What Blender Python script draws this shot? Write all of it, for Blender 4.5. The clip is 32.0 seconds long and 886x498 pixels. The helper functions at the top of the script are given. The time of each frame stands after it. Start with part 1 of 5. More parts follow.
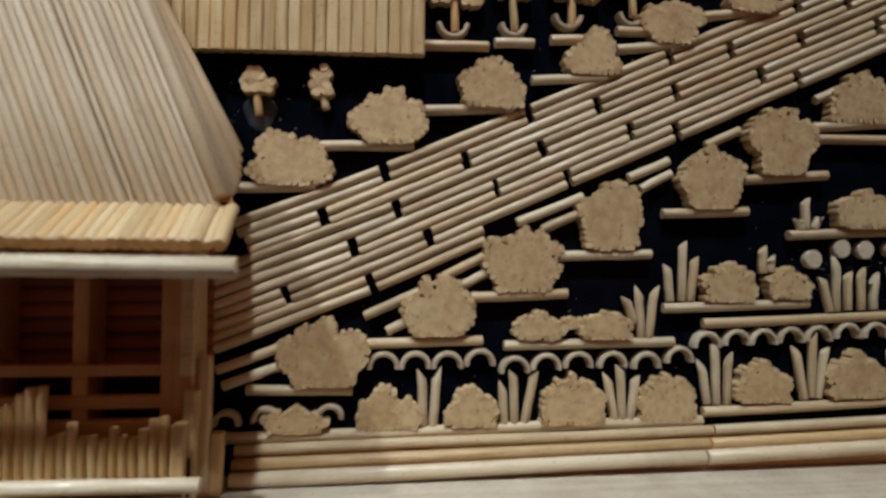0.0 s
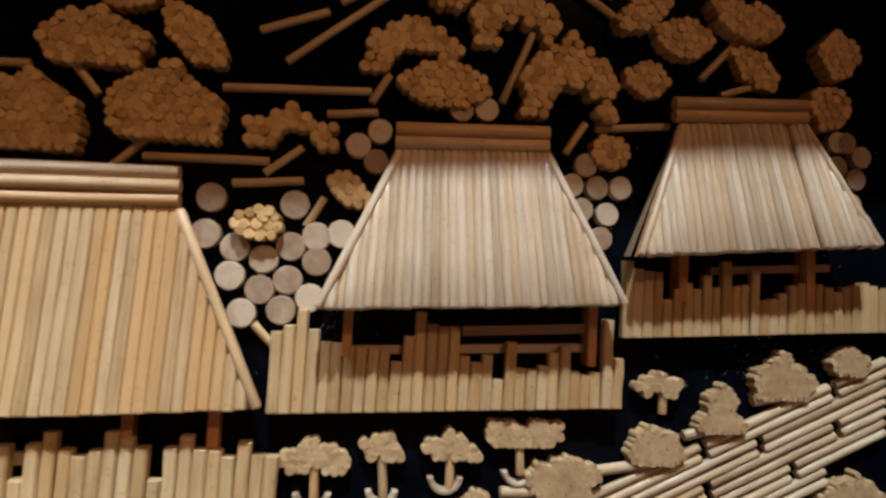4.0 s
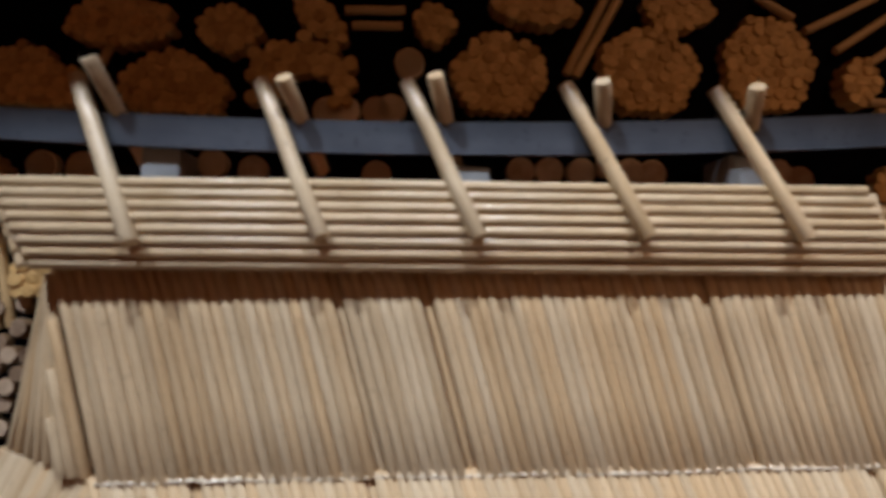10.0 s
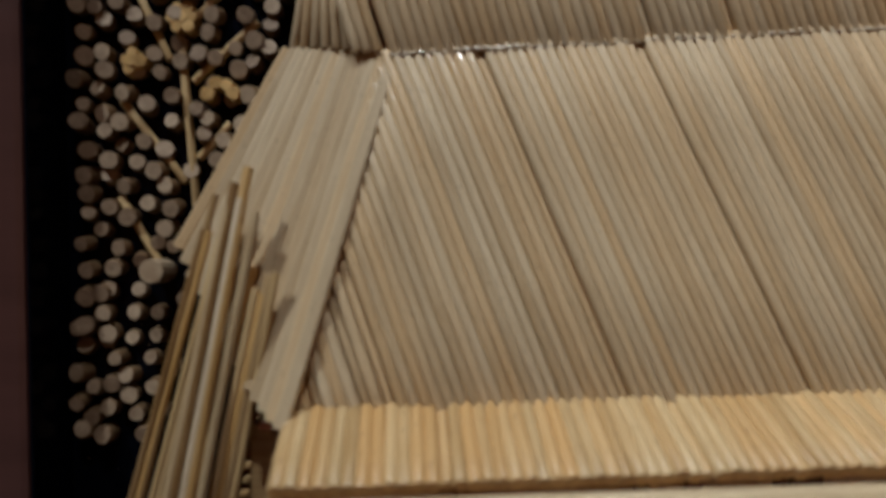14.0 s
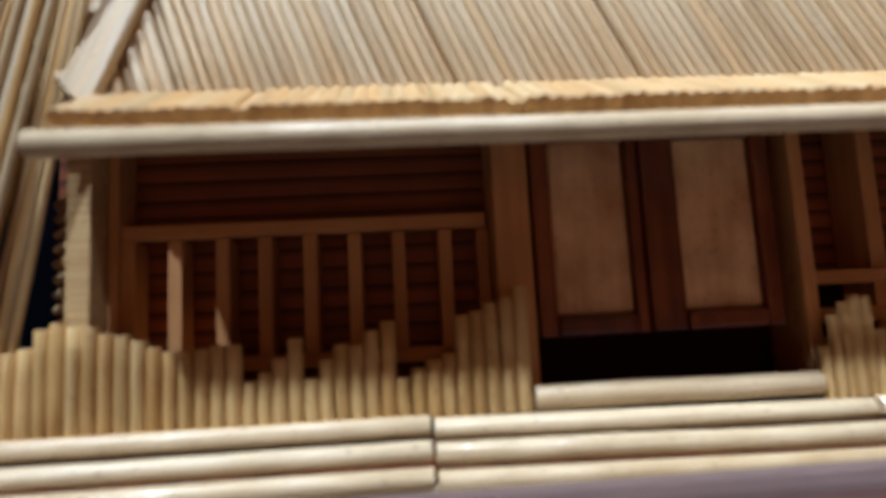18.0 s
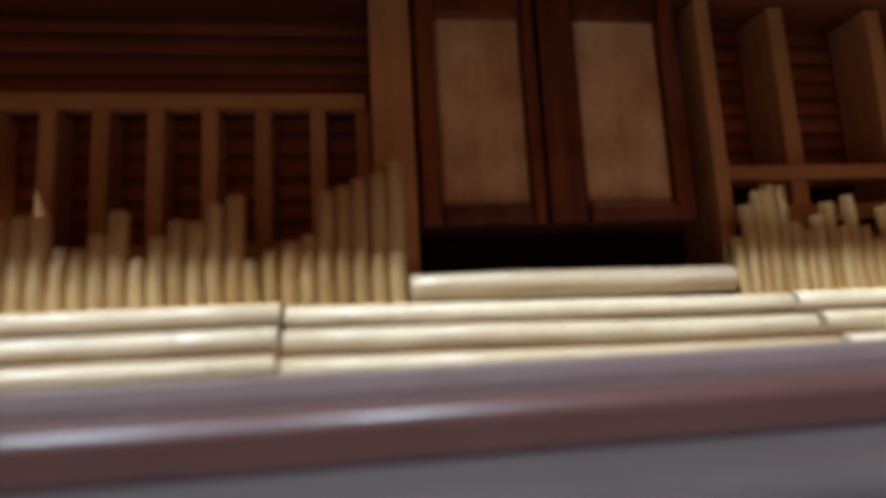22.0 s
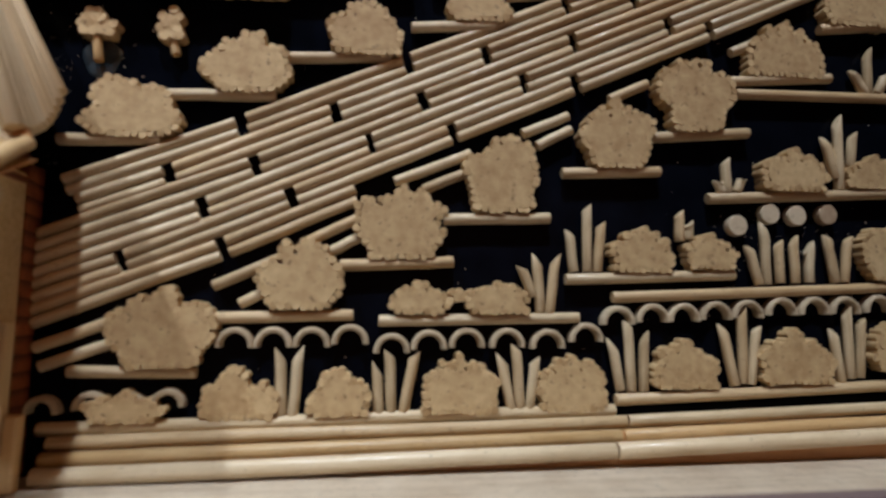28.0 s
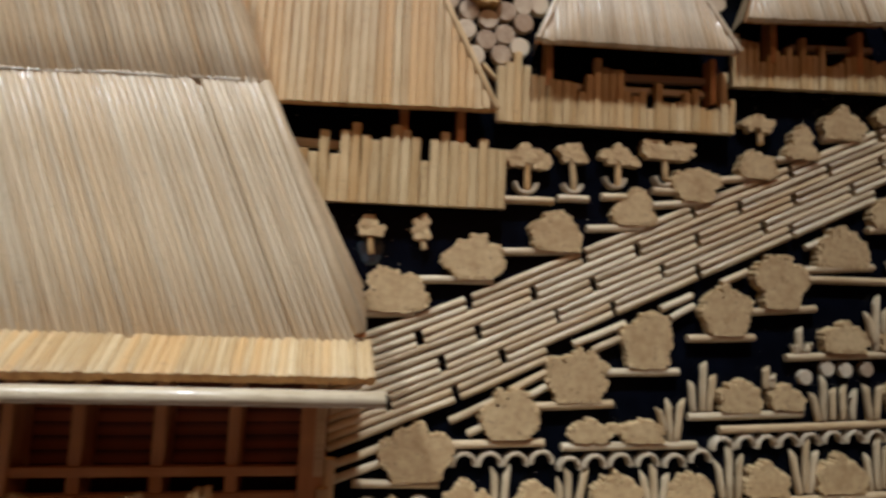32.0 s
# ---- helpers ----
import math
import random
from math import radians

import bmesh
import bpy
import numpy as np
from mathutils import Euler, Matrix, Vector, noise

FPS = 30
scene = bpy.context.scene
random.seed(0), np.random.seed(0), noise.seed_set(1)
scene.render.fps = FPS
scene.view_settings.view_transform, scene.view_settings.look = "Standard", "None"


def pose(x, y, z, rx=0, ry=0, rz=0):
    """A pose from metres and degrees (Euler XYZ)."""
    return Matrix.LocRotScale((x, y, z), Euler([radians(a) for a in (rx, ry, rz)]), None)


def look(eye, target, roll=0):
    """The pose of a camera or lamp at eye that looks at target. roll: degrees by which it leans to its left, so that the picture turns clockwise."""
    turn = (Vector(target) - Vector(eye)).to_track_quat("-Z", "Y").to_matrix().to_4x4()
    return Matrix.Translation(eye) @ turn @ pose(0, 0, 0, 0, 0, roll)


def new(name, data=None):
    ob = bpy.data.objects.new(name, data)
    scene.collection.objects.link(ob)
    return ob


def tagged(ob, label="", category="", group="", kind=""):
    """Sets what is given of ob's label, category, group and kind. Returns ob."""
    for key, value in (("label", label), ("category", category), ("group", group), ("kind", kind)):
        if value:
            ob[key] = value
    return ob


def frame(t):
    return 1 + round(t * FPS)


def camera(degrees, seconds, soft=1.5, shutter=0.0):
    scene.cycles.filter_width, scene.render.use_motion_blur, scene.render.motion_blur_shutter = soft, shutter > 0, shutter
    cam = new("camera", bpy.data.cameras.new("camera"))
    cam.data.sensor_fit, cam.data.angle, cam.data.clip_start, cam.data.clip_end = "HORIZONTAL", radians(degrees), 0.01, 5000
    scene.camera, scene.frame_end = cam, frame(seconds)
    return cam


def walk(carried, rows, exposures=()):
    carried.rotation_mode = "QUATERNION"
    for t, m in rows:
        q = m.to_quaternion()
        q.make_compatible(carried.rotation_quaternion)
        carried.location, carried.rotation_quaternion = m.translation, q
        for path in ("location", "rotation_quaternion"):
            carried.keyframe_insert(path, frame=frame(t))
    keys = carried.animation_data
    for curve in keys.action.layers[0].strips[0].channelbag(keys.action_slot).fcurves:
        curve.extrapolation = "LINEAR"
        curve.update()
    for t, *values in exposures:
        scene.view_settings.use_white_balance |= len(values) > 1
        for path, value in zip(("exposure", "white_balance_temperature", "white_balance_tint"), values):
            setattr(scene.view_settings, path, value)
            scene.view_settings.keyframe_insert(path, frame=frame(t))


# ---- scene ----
# The whole relief is laid out in millimetres: x to the right, y out of the panel (negative, towards the viewer), z up.
MM = 0.001
cam = camera(75.0, 32.0, soft=2.6, shutter=0.5)
# a close-up lens: sharp on the panel, softer on what stands out of it
cam.data.dof.use_dof, cam.data.dof.focus_distance, cam.data.dof.aperture_fstop = True, 0.110, 14.0
# seconds, eye x, y, z in millimetres, then turn, tilt and lean in degrees
PATH = [
    (0.0, -2.33, -104.63, -15.34, -7.02, 1.07, 0.67),
    (0.5, 2.59, -102.84, -8.80, -6.99, 1.65, 1.48),
    (1.0, 6.19, -102.06, -0.53, -6.94, 2.51, 2.11),
    (1.5, 9.37, -100.68, 12.15, -7.09, 2.68, 2.65),
    (2.0, 9.67, -101.09, 25.74, -7.00, 3.06, 3.12),
    (2.5, 11.07, -100.62, 39.38, -7.18, 3.51, 3.22),
    (3.0, 13.41, -98.16, 51.72, -7.78, 4.06, 3.31),
    (3.5, 15.82, -97.63, 58.12, -7.91, 4.01, 3.36),
    (4.0, 17.12, -98.21, 62.19, -8.05, 3.67, 3.31),
    (4.5, 16.71, -99.29, 64.41, -8.14, 3.22, 3.18),
    (5.0, 13.97, -100.26, 65.24, -8.16, 2.82, 3.01),
    (5.5, 8.28, -100.49, 65.16, -8.03, 2.66, 2.82),
    (6.0, -0.98, -99.38, 64.63, -7.72, 2.92, 2.63),
    (6.5, -14.10, -98.83, 63.64, -7.63, 3.19, 2.34),
    (7.0, -29.41, -98.80, 62.75, -7.87, 3.34, 2.18),
    (7.5, -46.86, -96.74, 62.80, -7.81, 2.97, 2.09),
    (8.0, -61.64, -91.58, 62.93, -7.05, 2.64, 2.59),
    (8.5, -76.93, -90.11, 62.43, -5.52, 2.58, 2.62),
    (9.0, -91.78, -88.38, 61.58, -3.52, 2.79, 3.11),
    (9.5, -105.34, -88.16, 61.90, -2.76, 2.77, 3.15),
    (9.9, -116.58, -84.30, 62.94, -2.97, 2.59, 3.11),
    (10.0, -119.30, -83.45, 63.18, -3.01, 2.55, 3.09),
    (10.5, -131.98, -80.57, 63.00, -2.85, 2.21, 2.84),
    (11.0, -141.57, -83.81, 58.22, -1.94, 1.69, 1.94),
    (11.5, -146.08, -84.32, 52.96, -2.20, 1.50, 1.37),
    (12.0, -149.68, -84.47, 47.35, -2.39, 1.46, 1.08),
    (12.5, -152.29, -87.18, 42.07, -2.24, 0.94, 0.75),
    (13.0, -154.05, -88.97, 34.02, -2.03, 0.43, 0.52),
    (13.5, -154.59, -89.12, 22.63, -2.41, -0.05, -0.31),
    (14.0, -153.33, -85.27, 10.79, -2.88, -0.45, -0.83),
    (14.5, -152.50, -84.51, 1.77, -3.66, 0.04, -0.78),
    (15.0, -153.88, -83.86, -5.32, -4.58, 1.08, -1.14),
    (15.5, -155.80, -83.35, -11.11, -5.39, 2.42, -1.76),
    (16.0, -156.61, -83.00, -16.24, -5.87, 3.80, -2.47),
    (16.5, -154.64, -82.86, -21.34, -5.79, 4.97, -3.12),
    (17.0, -148.22, -82.95, -27.04, -4.91, 5.67, -3.55),
    (17.5, -140.92, -81.85, -30.24, -4.06, 5.82, -3.31),
    (18.0, -134.76, -82.36, -34.85, -3.94, 6.46, -3.03),
    (18.5, -130.68, -81.49, -41.15, -4.35, 8.03, -3.02),
    (19.0, -128.30, -78.26, -43.62, -4.86, 9.43, -2.78),
    (19.5, -127.23, -76.98, -44.71, -6.37, 10.43, -2.70),
    (20.0, -125.97, -76.41, -45.82, -7.51, 10.81, -2.93),
    (20.5, -125.03, -73.43, -46.38, -8.80, 10.72, -3.35),
    (21.0, -125.42, -72.33, -47.32, -9.24, 10.55, -3.10),
    (21.5, -125.26, -72.08, -48.14, -8.69, 9.84, -3.08),
    (22.0, -124.80, -71.82, -49.90, -7.94, 8.62, -3.03),
    (22.5, -123.32, -73.83, -51.86, -6.56, 7.85, -3.24),
    (23.0, -119.50, -79.85, -45.66, -6.28, 6.74, -2.70),
    (23.5, -104.95, -88.80, -37.20, -5.93, 4.60, -2.30),
    (24.0, -89.40, -91.60, -29.30, -5.05, 3.05, -1.22),
    (24.5, -73.43, -92.84, -24.00, -5.90, 2.48, -0.32),
    (25.0, -54.80, -96.90, -22.51, -5.72, 2.73, -0.15),
    (25.5, -40.83, -99.78, -23.07, -5.67, 2.86, 0.12),
    (26.0, -25.95, -100.27, -24.35, -6.14, 3.68, -0.08),
    (26.5, -9.13, -98.31, -25.14, -6.21, 4.40, -0.12),
    (27.0, 3.92, -96.53, -26.63, -6.39, 5.04, -0.10),
    (27.5, 13.69, -94.93, -28.19, -6.66, 5.59, -0.02),
    (28.0, 20.69, -93.54, -29.15, -6.98, 6.07, 0.12),
    (28.5, 25.40, -92.36, -28.85, -7.31, 6.48, 0.31),
    (29.0, 28.32, -91.42, -26.65, -7.63, 6.84, 0.56),
    (29.5, 29.36, -93.90, -21.84, -7.74, 6.75, 1.12),
    (30.0, 28.57, -98.90, -15.83, -8.09, 6.46, 1.73),
    (30.5, 26.40, -105.51, -9.14, -8.75, 6.03, 2.10),
    (31.0, 16.71, -112.44, -3.97, -9.15, 5.62, 2.60),
    (31.5, -3.13, -122.48, -0.87, -9.72, 5.26, 2.73),
    (32.0, -28.04, -125.28, 0.29, -9.81, 5.06, 2.54),
]


def eye_pose(x, y, z, turn, tilt, lean):
    return pose(x * MM, y * MM, z * MM, 90 + tilt, 0, turn) @ pose(0, 0, 0, 0, 0, lean)


# seconds, stops, white balance
EXPOSURE = [(0.0, -0.38, 6370, 8), (2.0, -0.02, 6350, 9), (3.0, -0.05, 6420, 13), (6.0, 0.3, 6450, 12), (7.0, 0.15, 6550, 12), (8.0, -0.05, 6600, 13), (10.0, -0.25, 6650, 17), (11.0, -0.15, 6600, 17),
            (12.0, -0.3, 6720, 17), (13.0, -0.55, 7000, 14), (14.0, -0.86, 7200, 13), (17.0, 0.08, 6270, 12), (18.0, 0.28, 6270, 11), (19.0, 0.27, 6150, 9), (21.0, 0.33, 6200, 8), (23.0, 0.3, 6150, 7),
            (24.0, 0.05, 6050, 5), (25.0, -0.45, 6000, 5), (26.0, -0.5, 6100, 9), (29.0, -0.1, 6570, 13), (30.0, 0.06, 6600, 13), (31.0, 0.1, 6500, 13), (32.0, -0.3, 6450, 12)]
walk(cam, [(r[0], eye_pose(*r[1:])) for r in PATH], exposures=EXPOSURE)

# ---- light: a dim gallery room with two cool ceiling spots and three added warm fills ----
world = bpy.data.worlds.new("gallery_air")
world.use_nodes = True
world.node_tree.nodes["Background"].inputs[0].default_value = (1.0, 0.82, 0.66, 1)
world.node_tree.nodes["Background"].inputs[1].default_value = 0.085
scene.world = world


def spot(name, at, to, watts, size, colour, cone, blend):
    data = bpy.data.lights.new(name, "SPOT")
    data.energy, data.shadow_soft_size, data.color = watts, size, colour
    data.spot_size, data.spot_blend = radians(cone), blend
    ob = new(name, data)
    ob.matrix_world = look(at, to)
    return ob


spot("ceiling_spot", (-0.78, -0.67, 1.28), (-0.145, 0, -0.005), 90, 0.030, (0.76, 0.872, 0.985), 16.5, 1.0)
spot("ceiling_spot", (-0.05, -0.62, 1.28), (0.045, 0, 0.035), 90, 0.030, (0.76, 0.872, 0.985), 26, 1.0)
# Added fill that brightens the tree crowns; no such lamp is known.
spot("crown_fill_spot", (0.50, -1.15, 0.98), (0.005, 0, 0.105), 20, 0.06, (1.0, 0.60, 0.34), 9.5, 1.0)
# Added area fill, unseen: weak warm ambient rather than a real ceiling fitting.
fill_area = bpy.data.lights.new("warm_fill_area", "AREA")
fill_area.shape, fill_area.size, fill_area.size_y, fill_area.energy, fill_area.color = "RECTANGLE", 0.9, 0.4, 0.7, (1.0, 0.58, 0.35)
new("warm_fill_area", fill_area).matrix_world = look((0.78, -0.85, 1.2), (0.10, 0, 0.08))

# added warm fill opposite the relief: an unseen lamp that lifts the shade
front_fill = bpy.data.lights.new("front_fill_light", "AREA")
front_fill.shape, front_fill.size, front_fill.size_y, front_fill.energy, front_fill.color = "RECTANGLE", 3.4, 1.6, 3.9, (1.0, 0.38, 0.125)
new("front_fill_light", front_fill).matrix_world = look((-0.1, -2.9, -0.1), (-0.03, 0, 0))

# ---- materials ----


def straw(name, dark, light, rough=0.5, along=90.0, across=1500.0, coat=0.0, vary=0.35, stain=0.5, bump=0.25, island=False, shine=0.4, upright=False, spread=1.0, pits=0.0, varnish=0.0, lines=0.0, tint=0.0):
    """Dry stem: streaks along local x, blotches, and a tone of its own for every piece."""
    m = bpy.data.materials.new(name)
    m.use_nodes = True
    nt = m.node_tree
    N, K = nt.nodes, nt.links
    p = N["Principled BSDF"]
    p.inputs["Roughness"].default_value = rough
    p.inputs["Specular IOR Level"].default_value = shine
    p.inputs["Coat Weight"].default_value = coat
    p.inputs["Coat Roughness"].default_value = 0.18
    co = N.new("ShaderNodeTexCoord")
    mp = N.new("ShaderNodeMapping")
    mp.inputs["Scale"].default_value = (across, across, along) if upright else (along, across, across)
    K.new(co.outputs["Object"], mp.inputs["Vector"])
    if island:
        rnd = N.new("ShaderNodeNewGeometry").outputs["Random Per Island"]
    else:
        rnd = N.new("ShaderNodeObjectInfo").outputs["Random"]
    sh = N.new("ShaderNodeMath")
    sh.operation = "MULTIPLY"
    sh.inputs[1].default_value = 37.0
    K.new(rnd, sh.inputs[0])
    cb = N.new("ShaderNodeCombineXYZ")
    for i in range(3):
        K.new(sh.outputs[0], cb.inputs[i])
    K.new(cb.outputs[0], mp.inputs["Location"])
    own = N.new("ShaderNodeVectorMath")
    own.operation = "ADD"
    K.new(co.outputs["Object"], own.inputs[0])
    K.new(cb.outputs[0], own.inputs[1])
    grain = N.new("ShaderNodeTexNoise")
    grain.inputs["Scale"].default_value = 1.0
    grain.inputs["Detail"].default_value = 4.0
    K.new(mp.outputs[0], grain.inputs["Vector"])
    blot = N.new("ShaderNodeTexNoise")
    blot.inputs["Scale"].default_value = 170.0
    blot.inputs["Detail"].default_value = 3.0
    K.new(own.outputs[0], blot.inputs["Vector"])
    add = N.new("ShaderNodeMath")
    add.operation = "MULTIPLY_ADD"
    add.inputs[1].default_value = stain
    K.new(blot.outputs["Fac"], add.inputs[0])
    K.new(grain.outputs["Fac"], add.inputs[2])
    add2 = N.new("ShaderNodeMath")
    add2.operation = "MULTIPLY_ADD"
    add2.inputs[1].default_value = vary
    K.new(rnd, add2.inputs[0])
    K.new(add.outputs[0], add2.inputs[2])
    ramp = N.new("ShaderNodeMapRange")
    mid = 0.5 + 0.5 * stain + 0.5 * vary
    ramp.inputs["From Min"].default_value = mid - 0.38 * spread
    ramp.inputs["From Max"].default_value = mid + 0.34 * spread
    K.new(add2.outputs[0], ramp.inputs["Value"])
    mix = N.new("ShaderNodeMix")
    mix.data_type = "RGBA"
    mix.inputs["A"].default_value = (*dark, 1)
    mix.inputs["B"].default_value = (*light, 1)
    K.new(ramp.outputs[0], mix.inputs["Factor"])
    colour = mix.outputs["Result"]
    if tint:
        # some stems are riper and more orange than the rest
        pick = N.new("ShaderNodeTexWhiteNoise")
        pick.noise_dimensions = "1D"
        K.new(sh.outputs[0], pick.inputs["W"])
        ripe = N.new("ShaderNodeMapRange")
        ripe.inputs["From Min"].default_value, ripe.inputs["From Max"].default_value = 0.35, 1.0
        ripe.inputs["To Max"].default_value = tint
        K.new(pick.outputs["Value"], ripe.inputs["Value"])
        warm = N.new("ShaderNodeMix")
        warm.data_type = "RGBA"
        warm.inputs["B"].default_value = (light[0] * 0.94, light[1] * 0.74, light[2] * 0.52, 1)
        K.new(ripe.outputs[0], warm.inputs["Factor"])
        K.new(colour, warm.inputs["A"])
        colour = warm.outputs["Result"]
    if pits:
        spots = N.new("ShaderNodeTexNoise")
        spots.inputs["Scale"].default_value = 1150.0
        spots.inputs["Detail"].default_value = 2.0
        K.new(own.outputs[0], spots.inputs["Vector"])
        cut = N.new("ShaderNodeMapRange")
        cut.inputs["From Min"].default_value, cut.inputs["From Max"].default_value = 0.64, 0.71
        cut.inputs["To Max"].default_value = pits
        K.new(spots.outputs["Fac"], cut.inputs["Value"])
        dirty = N.new("ShaderNodeMix")
        dirty.data_type = "RGBA"
        dirty.inputs["B"].default_value = (dark[0] * 0.3, dark[1] * 0.25, dark[2] * 0.25, 1)
        K.new(cut.outputs[0], dirty.inputs["Factor"])
        K.new(colour, dirty.inputs["A"])
        colour = dirty.outputs["Result"]
    if lines:
        flat = N.new("ShaderNodeMapping")
        flat.inputs["Scale"].default_value = (0.12, 1.0, 1.0)
        K.new(co.outputs["Object"], flat.inputs["Vector"])
        wave = N.new("ShaderNodeTexWave")
        wave.wave_type, wave.bands_direction, wave.wave_profile = "BANDS", "Z", "SAW"
        for key, value in (("Scale", 125.0), ("Distortion", 4.5), ("Detail", 3.0), ("Detail Scale", 0.35)):
            wave.inputs[key].default_value = value
        K.new(flat.outputs[0], wave.inputs["Vector"])
        late = N.new("ShaderNodeMapRange")
        late.inputs["From Min"].default_value, late.inputs["From Max"].default_value = 0.45, 0.95
        late.inputs["To Max"].default_value = lines
        K.new(wave.outputs["Fac"], late.inputs["Value"])
        grained = N.new("ShaderNodeMix")
        grained.data_type = "RGBA"
        grained.inputs["B"].default_value = (dark[0] * 0.35, dark[1] * 0.3, dark[2] * 0.3, 1)
        K.new(late.outputs[0], grained.inputs["Factor"])
        K.new(colour, grained.inputs["A"])
        colour = grained.outputs["Result"]
    if varnish:
        patch = N.new("ShaderNodeTexNoise")
        patch.inputs["Scale"].default_value = 420.0
        patch.inputs["Detail"].default_value = 5.0
        patch.inputs["Roughness"].default_value = 0.7
        K.new(own.outputs[0], patch.inputs["Vector"])
        cut2 = N.new("ShaderNodeMapRange")
        cut2.inputs["From Min"].default_value, cut2.inputs["From Max"].default_value = 0.50, 0.66
        cut2.inputs["To Max"].default_value = varnish
        K.new(patch.outputs["Fac"], cut2.inputs["Value"])
        K.new(cut2.outputs[0], p.inputs["Coat Weight"])
    K.new(colour, p.inputs["Base Color"])
    bp = N.new("ShaderNodeBump")
    bp.inputs["Strength"].default_value = bump
    bp.inputs["Distance"].default_value = 0.0002
    K.new(grain.outputs["Fac"], bp.inputs["Height"])
    K.new(bp.outputs[0], p.inputs["Normal"])
    K.new(bp.outputs[0], p.inputs["Coat Normal"])
    return m


STRAW = straw("pale_dry_straw", (0.39, 0.265, 0.135), (0.66, 0.525, 0.335), 0.5, coat=0.08, pits=0.22, tint=0.35, vary=0.5)
GOLD = straw("golden_straw", (0.43, 0.265, 0.11), (0.66, 0.48, 0.26), 0.48, coat=0.10, pits=0.25, tint=0.8, vary=0.6)
ROOF = straw("weathered_roof_straw", (0.45, 0.315, 0.175), (0.69, 0.56, 0.375), 0.5, across=900, varnish=1.0, stain=0.35, vary=0.6, spread=1.5, bump=0.35, pits=0.22, tint=0.5)
GLOSS = straw("varnished_straw", (0.47, 0.335, 0.185), (0.70, 0.565, 0.375), 0.36, varnish=1.0, vary=0.5, bump=0.35, pits=0.3, tint=0.4, stain=0.8)
TWIG = straw("brown_twig_straw", (0.42, 0.27, 0.12), (0.64, 0.455, 0.225), 0.55, vary=0.4)
CORK = straw("shrub_slice", (0.41, 0.25, 0.11), (0.64, 0.45, 0.228), 0.72, along=700, across=700, vary=0.25, stain=0.8, bump=0.6, pits=0.6, spread=1.0)
SLICE = straw("cloud_slice", (0.41, 0.235, 0.075), (0.74, 0.475, 0.19), 0.64, along=800, across=800, vary=0.6, bump=0.4, pits=0.25)
ENDGRAIN = straw("cut_stem_end", (0.24, 0.16, 0.10), (0.50, 0.375, 0.255), 0.62, along=900, across=900, vary=0.8, pits=0.4)
FENCE = straw("aged_fence_straw", (0.43, 0.27, 0.11), (0.65, 0.475, 0.25), 0.5, vary=0.7, pits=0.3, tint=0.5)
HUT = straw("varnished_hut_straw", (0.44, 0.32, 0.19), (0.69, 0.565, 0.39), 0.4, varnish=1.0, vary=0.6, stain=0.3, bump=0.4, pits=0.2, tint=0.4)
PALING = straw("brown_fence_straw", (0.45, 0.265, 0.09), (0.69, 0.475, 0.215), 0.5, vary=0.7, pits=0.3, tint=0.35)
DISC = straw("pale_stem_disc", (0.34, 0.225, 0.135), (0.61, 0.49, 0.335), 0.55, along=500, across=500, vary=1.0, stain=0.4, pits=0.2)
CUT = straw("orange_cut_end", (0.46, 0.24, 0.08), (0.72, 0.43, 0.17), 0.6, along=900, across=900, vary=0.6)
# Grove stem sides: the shade between stems is put into this dark brown.
SHADED_SIDE = straw("shaded_stem_side", (0.12, 0.065, 0.03), (0.26, 0.16, 0.08), 0.6)
# Lighter and greyer than the mahogany: reflected sheen is put into the colour.
BEAD = straw("bead_with_sheen", (0.13, 0.085, 0.08), (0.20, 0.14, 0.135), 0.4, along=12, across=200, vary=0.0, coat=0.5)
RING = straw("bleached_ring", (0.36, 0.265, 0.165), (0.56, 0.445, 0.30), 0.5)
DOOR = straw("red_brown_wood", (0.075, 0.013, 0.005), (0.23, 0.052, 0.015), 0.4, along=60, across=500, coat=0.25, upright=True, stain=1.2)
PANEL = straw("door_panel_wood", (0.48, 0.24, 0.105), (0.80, 0.52, 0.28), 0.5, along=50, across=600, vary=0.3, stain=1.3, upright=True, pits=0.3)
BEAM = straw("cedar_beam", (0.43, 0.185, 0.065), (0.65, 0.33, 0.135), 0.55, along=60, across=600)
POST = straw("cedar_post", (0.43, 0.185, 0.065), (0.65, 0.33, 0.135), 0.55, along=60, across=600, upright=True)
WALL = straw("dark_cedar_board", (0.15, 0.035, 0.0105), (0.40, 0.11, 0.036), 0.55, along=9, across=420, vary=0.0, stain=0.3, spread=0.8, lines=0.9)
# Near-black: dark stain plus the shade of the recesses put into the colour.
SHADED_STAIN = straw("stained_and_shaded_board", (0.010, 0.0035, 0.0025), (0.03, 0.009, 0.006), 0.6, along=20, across=300, vary=0.0, shine=0.08)
LEDGE = straw("pale_ledge_board", (0.42, 0.32, 0.22), (0.66, 0.55, 0.41), 0.45, along=25, across=500, vary=0.0, varnish=0.5, pits=0.5, stain=0.9)
FRAME = straw("mahogany_frame", (0.066, 0.029, 0.025), (0.112, 0.05, 0.043), 0.34, along=12, across=300, vary=0.0, coat=0.35, bump=0.2)
GREY = straw("grey_plinth", (0.055, 0.043, 0.042), (0.085, 0.068, 0.068), 0.45, along=40, across=60, vary=0.0)
# The glossy strip's blue reflection is put into its base colour.
SLATE = straw("slate_blue_sheen", (0.045, 0.058, 0.075), (0.095, 0.115, 0.14), 0.3, along=40, across=300, vary=0.0, pits=0.4, stain=0.9, coat=0.6)
